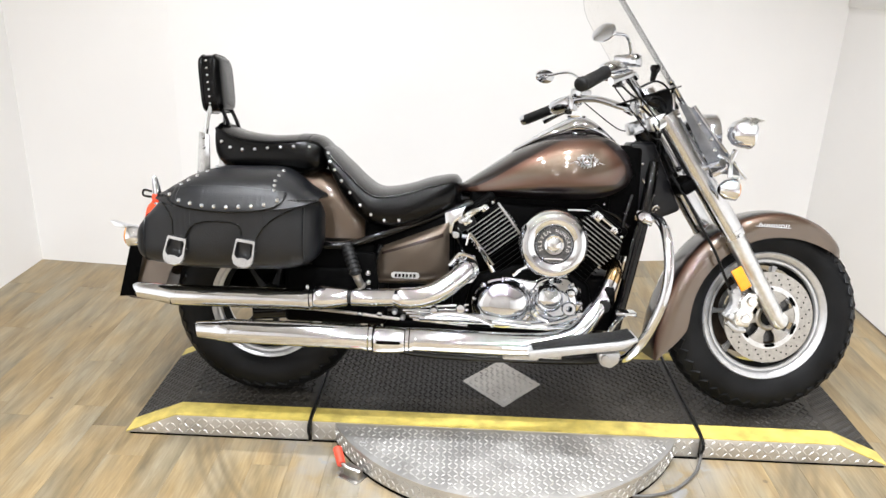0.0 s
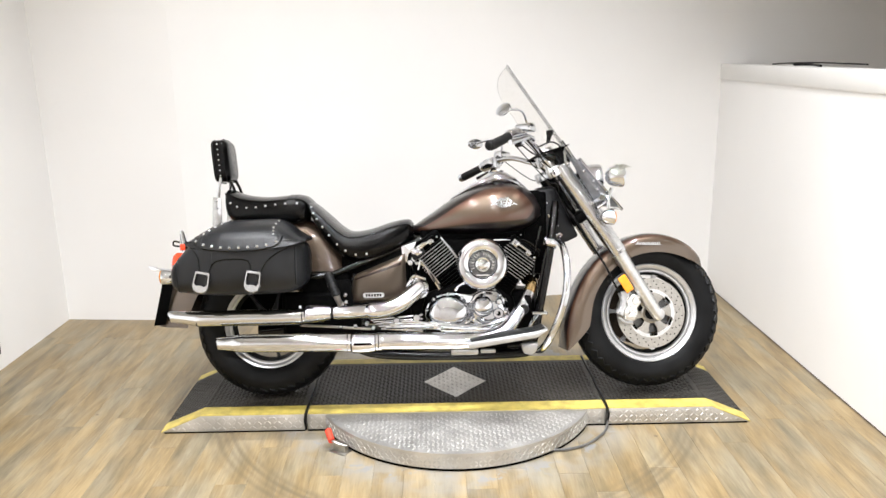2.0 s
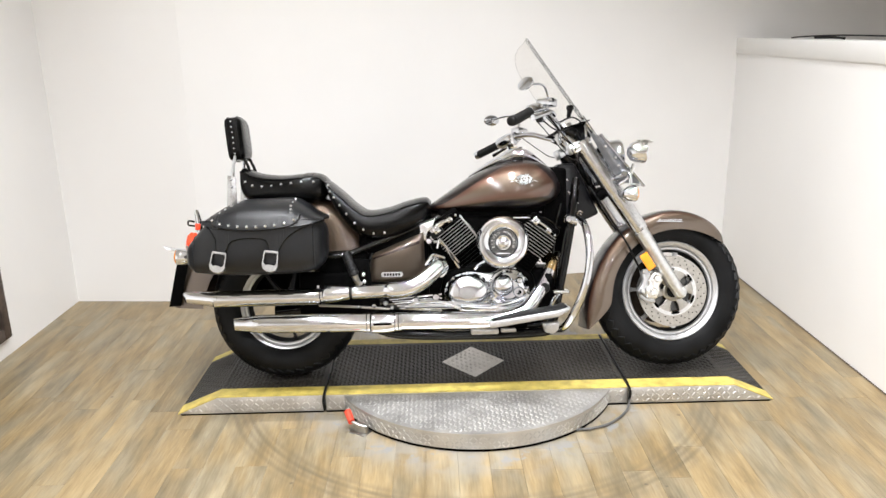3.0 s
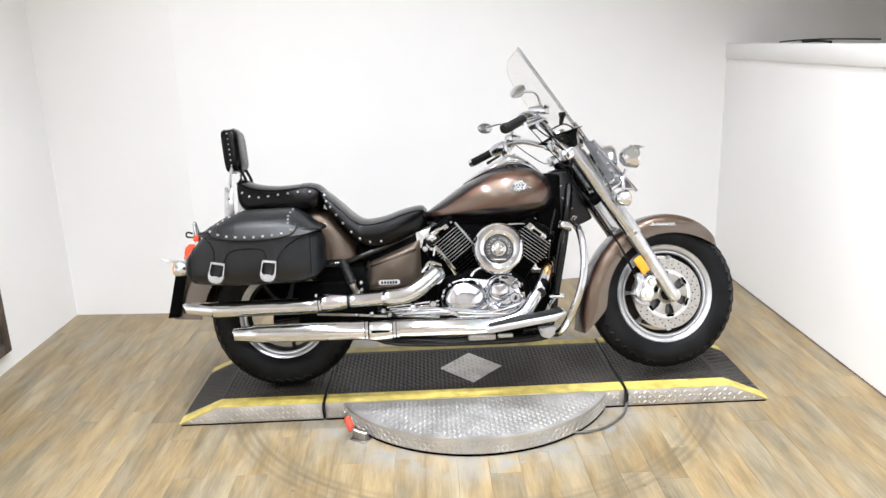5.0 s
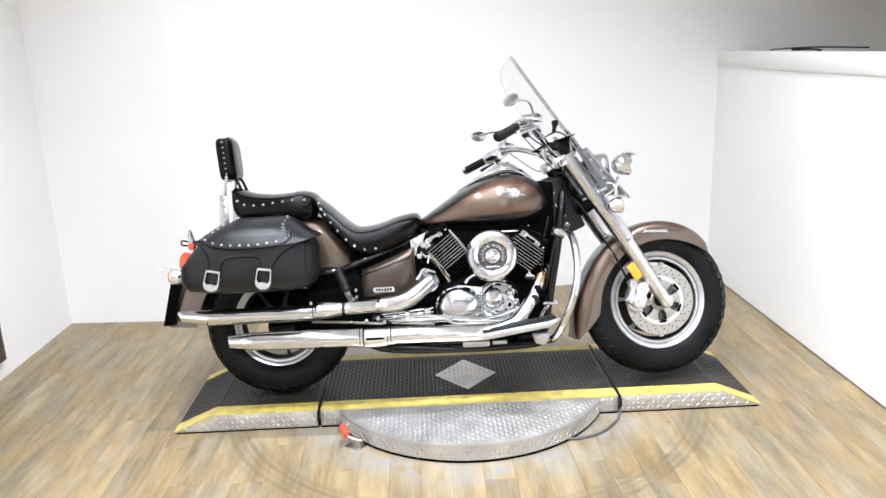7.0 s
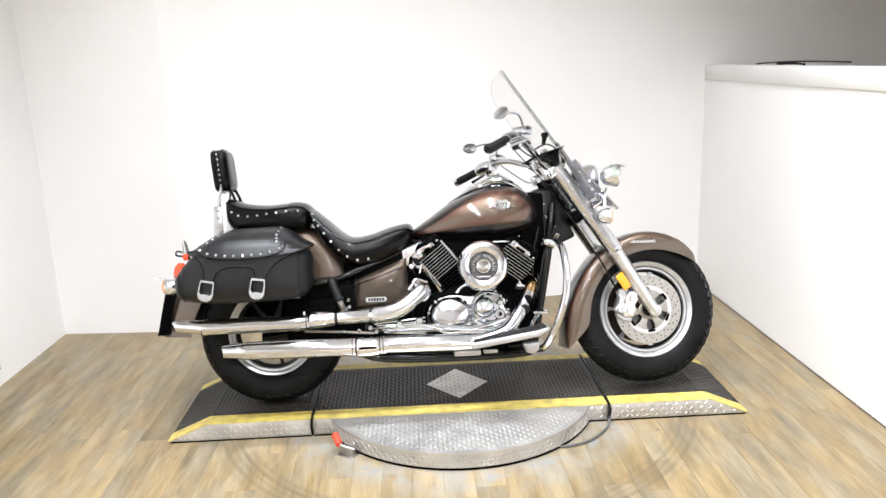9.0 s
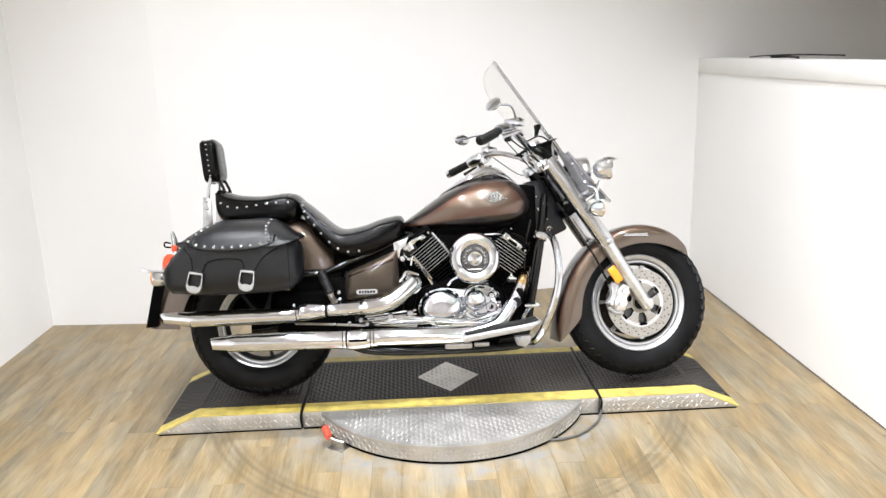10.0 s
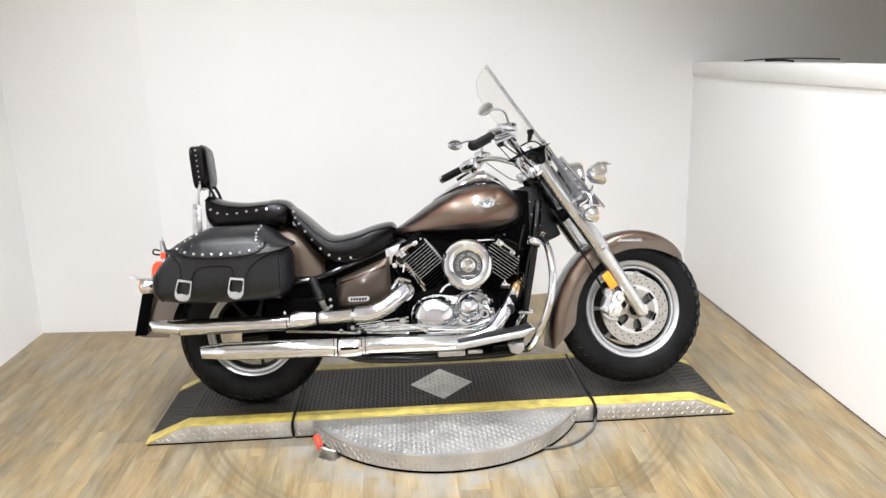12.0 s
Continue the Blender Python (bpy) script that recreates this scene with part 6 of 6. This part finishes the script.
# -- guards, boards and pedals
for s in (-1, 1):
    part("engine_guard", tube([(0.41, s * 0.07, 0.63), (0.428, s * 0.14, 0.635), (0.432, s * 0.24, 0.60), (0.430, s * 0.31, 0.50), (0.412, s * 0.32, 0.40), (0.376, s * 0.29, 0.29), (0.343, s * 0.22, 0.215), (0.32, s * 0.12, 0.195)], 0.0145, 16, 6), CHROME, bike, "chrome tubular engine guard")
    fb = part("floorboard", moved(join(prism([(-0.150, -0.020), (0.11, -0.020), (0.158, 0.000), (0.158, 0.010), (0.11, 0.005), (-0.150, 0.005)], -0.055, 0.055, 0.005)), pose(0.190, s * 0.315, 0.285, 0, -8.5, 0)), WHEELALLOY, bike, "silver-edged rider floorboard")
    part("rubber_pad", moved(prism([(-0.138, 0.004), (0.105, 0.004), (0.150, 0.010), (0.148, 0.016), (0.103, 0.011), (-0.138, 0.011)], -0.047, 0.047, 0.003), pose(0.190, s * 0.315, 0.285, 0, -8.5, 0)), GRIPS, fb, "black ribbed rubber pad")
    part("board_bracket", moved(join(prism([(-0.024, 0.012), (0.026, 0.016), (0.022, -0.008), (0.006, -0.020), (-0.016, -0.014)], -0.012, 0.012, 0.004), moved(lathe([(0, -0.018), (0.008, -0.017), (0.010, -0.01)], 12), at(-0.008, 0, 0.002))), at(0.285, s * 0.26, 0.226) @ Matrix.Scale(1.35, 4)), WHEELALLOY, bike, "bright cast floorboard bracket")
part("brake_pedal", join(tube([(0.28, -0.21, 0.26), (0.30, -0.235, 0.32), (0.325, -0.25, 0.36)], 0.008, 10, 4), box(0.30, 0.36, -0.27, -0.22, 0.355, 0.368, 0.004)), CHROME, bike)
for p in ([(0.36, -0.085, 0.70), (0.335, -0.10, 0.60), (0.325, -0.10, 0.50)], [(0.40, -0.075, 0.66), (0.37, -0.105, 0.56), (0.345, -0.115, 0.44)], [(0.22, -0.10, 0.655), (0.30, -0.095, 0.64), (0.355, -0.09, 0.60)]):
    part("wiring_hose", tube(p, 0.0065, 10, 5), BLACK, bike)
studs([(0.31, -0.066, 0.70), (0.345, -0.066, 0.64), (0.28, -0.066, 0.665), (0.315, -0.066, 0.56)], bike, 0.006, "bolt")
part("guard_clamp", join(tube([(0.375, -0.10, 0.640), (0.425, -0.115, 0.625)], 0.020, 14, 3), moved(lathe([(0, -0.02), (0.012, -0.018), (0.016, 0)], 14), at(0.385, -0.12, 0.638))), CHROME, bike)
part("side_stand", tube([(-0.58, 0.13, 0.24), (-0.67, 0.24, 0.11), (-0.70, 0.300, 0.0585)], 0.012, 10, 3), BLACK, bike, "black side stand, folded out")
part("lower_pipe_bracket", join(box(-0.02, 0.09, -0.20, -0.17, 0.190, 0.212, 0.006), box(0.10, 0.16, -0.19, -0.17, 0.195, 0.21, 0.004)), STEEL, bike)

# -- tail
tl = part("tail_light", moved(lathe([(0, -0.03), (0.030, -0.028), (0.046, -0.01), (0.050, 0.02), (0.050, 0.03)], 28, "x"), at(-1.145, 0, 0.535) @ Matrix.Rotation(radians(180), 4, "Z")), CHROME, bike, "chrome tail light with tall red lens")
part("lens", moved(lathe([(0.050, -0.028), (0.056, -0.034), (0.057, -0.055), (0.050, -0.066), (0.03, -0.072), (0, -0.074)], 28, "x"), at(-1.112, 0, 0.530) @ Matrix.Diagonal((1, 0.85, 1.45, 1))), RED, tl, "red lens")
post = part("bag_rail_post", tube([(-1.065, -0.21, 0.625), (-1.070, -0.21, 0.665), (-1.076, -0.21, 0.700), (-1.077, -0.21, 0.708)], [0.013, 0.012, 0.008, 0.004], 12, 4), CHROME, bike, "chrome rail post with red reflector")
part("reflector", box(-1.080, -1.060, -0.226, -0.214, 0.630, 0.655, 0.003), RED, post, "small red reflector")
part("clip", tube([(-1.082, -0.22, 0.662), (-1.104, -0.22, 0.666), (-1.106, -0.22, 0.650), (-1.082, -0.22, 0.646)], 0.0035, 8, 4), BLACK, post)
part("signal_bar", tube([(-1.10, -0.17, 0.53), (-1.10, 0.17, 0.53)], 0.010, 10, 2), CHROME, bike)
part("plate_holder", prism([(-1.215, 0.36), (-1.205, 0.36), (-1.165, 0.50), (-1.175, 0.50)], -0.09, 0.09, 0.003), MATT, bike)
for s in (-1, 1):
    m = at(-1.150, s * 0.20, 0.525) @ Matrix.Rotation(radians(180), 4, "Z") @ Matrix.Scale(0.88, 4)
    g = part("rear_signal", moved(lathe([(0, -0.055), (0.018, -0.050), (0.035, -0.026), (0.038, 0.0), (0.038, 0.010)], 28, "x"), m), CHROME, bike, "chrome bullet rear turn signal")
    part("lens", moved(lathe([(0.036, 0.010), (0.030, 0.018), (0.018, 0.023), (0, 0.025)], 24, "x"), m), AMBER, g, "amber lens")
    part("visor", prism([(-1.155, 0.556), (-1.212, 0.570), (-1.195, 0.552), (-1.155, 0.549)], s * 0.20 - 0.014, s * 0.20 + 0.014, 0.001), CHROME, g)

# ---- floor planks ----
PW, PL_ = 0.112, 0.92


def plank_mesh(w, l):
    verts, faces, b = [], [], 0.0003
    for z, i in ((-0.006, 0.0), (-0.0005, 0.0), (0.0, b)):
        verts += [(i, i, z), (w - i, i, z), (w - i, l - i, z), (i, l - i, z)]
    for k in (0, 4):
        for j in range(4):
            n = (j + 1) % 4
            faces.append((k + j, k + n, k + 4 + n, k + 4 + j))
    faces.append((8, 9, 10, 11))
    me = bpy.data.meshes.new("plank")
    me.from_pydata(verts, [], faces)
    me.materials.append(PLANK)
    return me


random.seed(11)
whole = plank_mesh(PW - 0.0004, PL_ - 0.0004)
far_verts, far_faces = [], []
x = -2.22
while x < 4.6:
    y = BACK - 0.05 - PL_ * random.random()
    while y < 1.15 + 0.17 * (x + 1.46) - (0 if x > -1.4 else 0.1):
        near = -2.3 < x < 1.62 and -1.75 < y < 1.6
        if near:
            ob = new("plank", whole)
            ob.parent = floor
            ob.matrix_basis = at(x, y, 0)
        else:
            k = len(far_verts)
            far_verts += [(x, y, -0.001), (x + PW - 0.0012, y, -0.001), (x + PW - 0.0012, y + PL_ - 0.0012, -0.001), (x, y + PL_ - 0.0012, -0.001)]
            far_faces.append((k, k + 1, k + 2, k + 3))
        y += PL_
    x += PW
me = bpy.data.meshes.new("planks_beyond")
me.from_pydata(far_verts, [], far_faces)
me.materials.append(PLANK)
rest = new("planks_beyond", me)
rest.parent = floor
tagged(rest, kind="stuff")
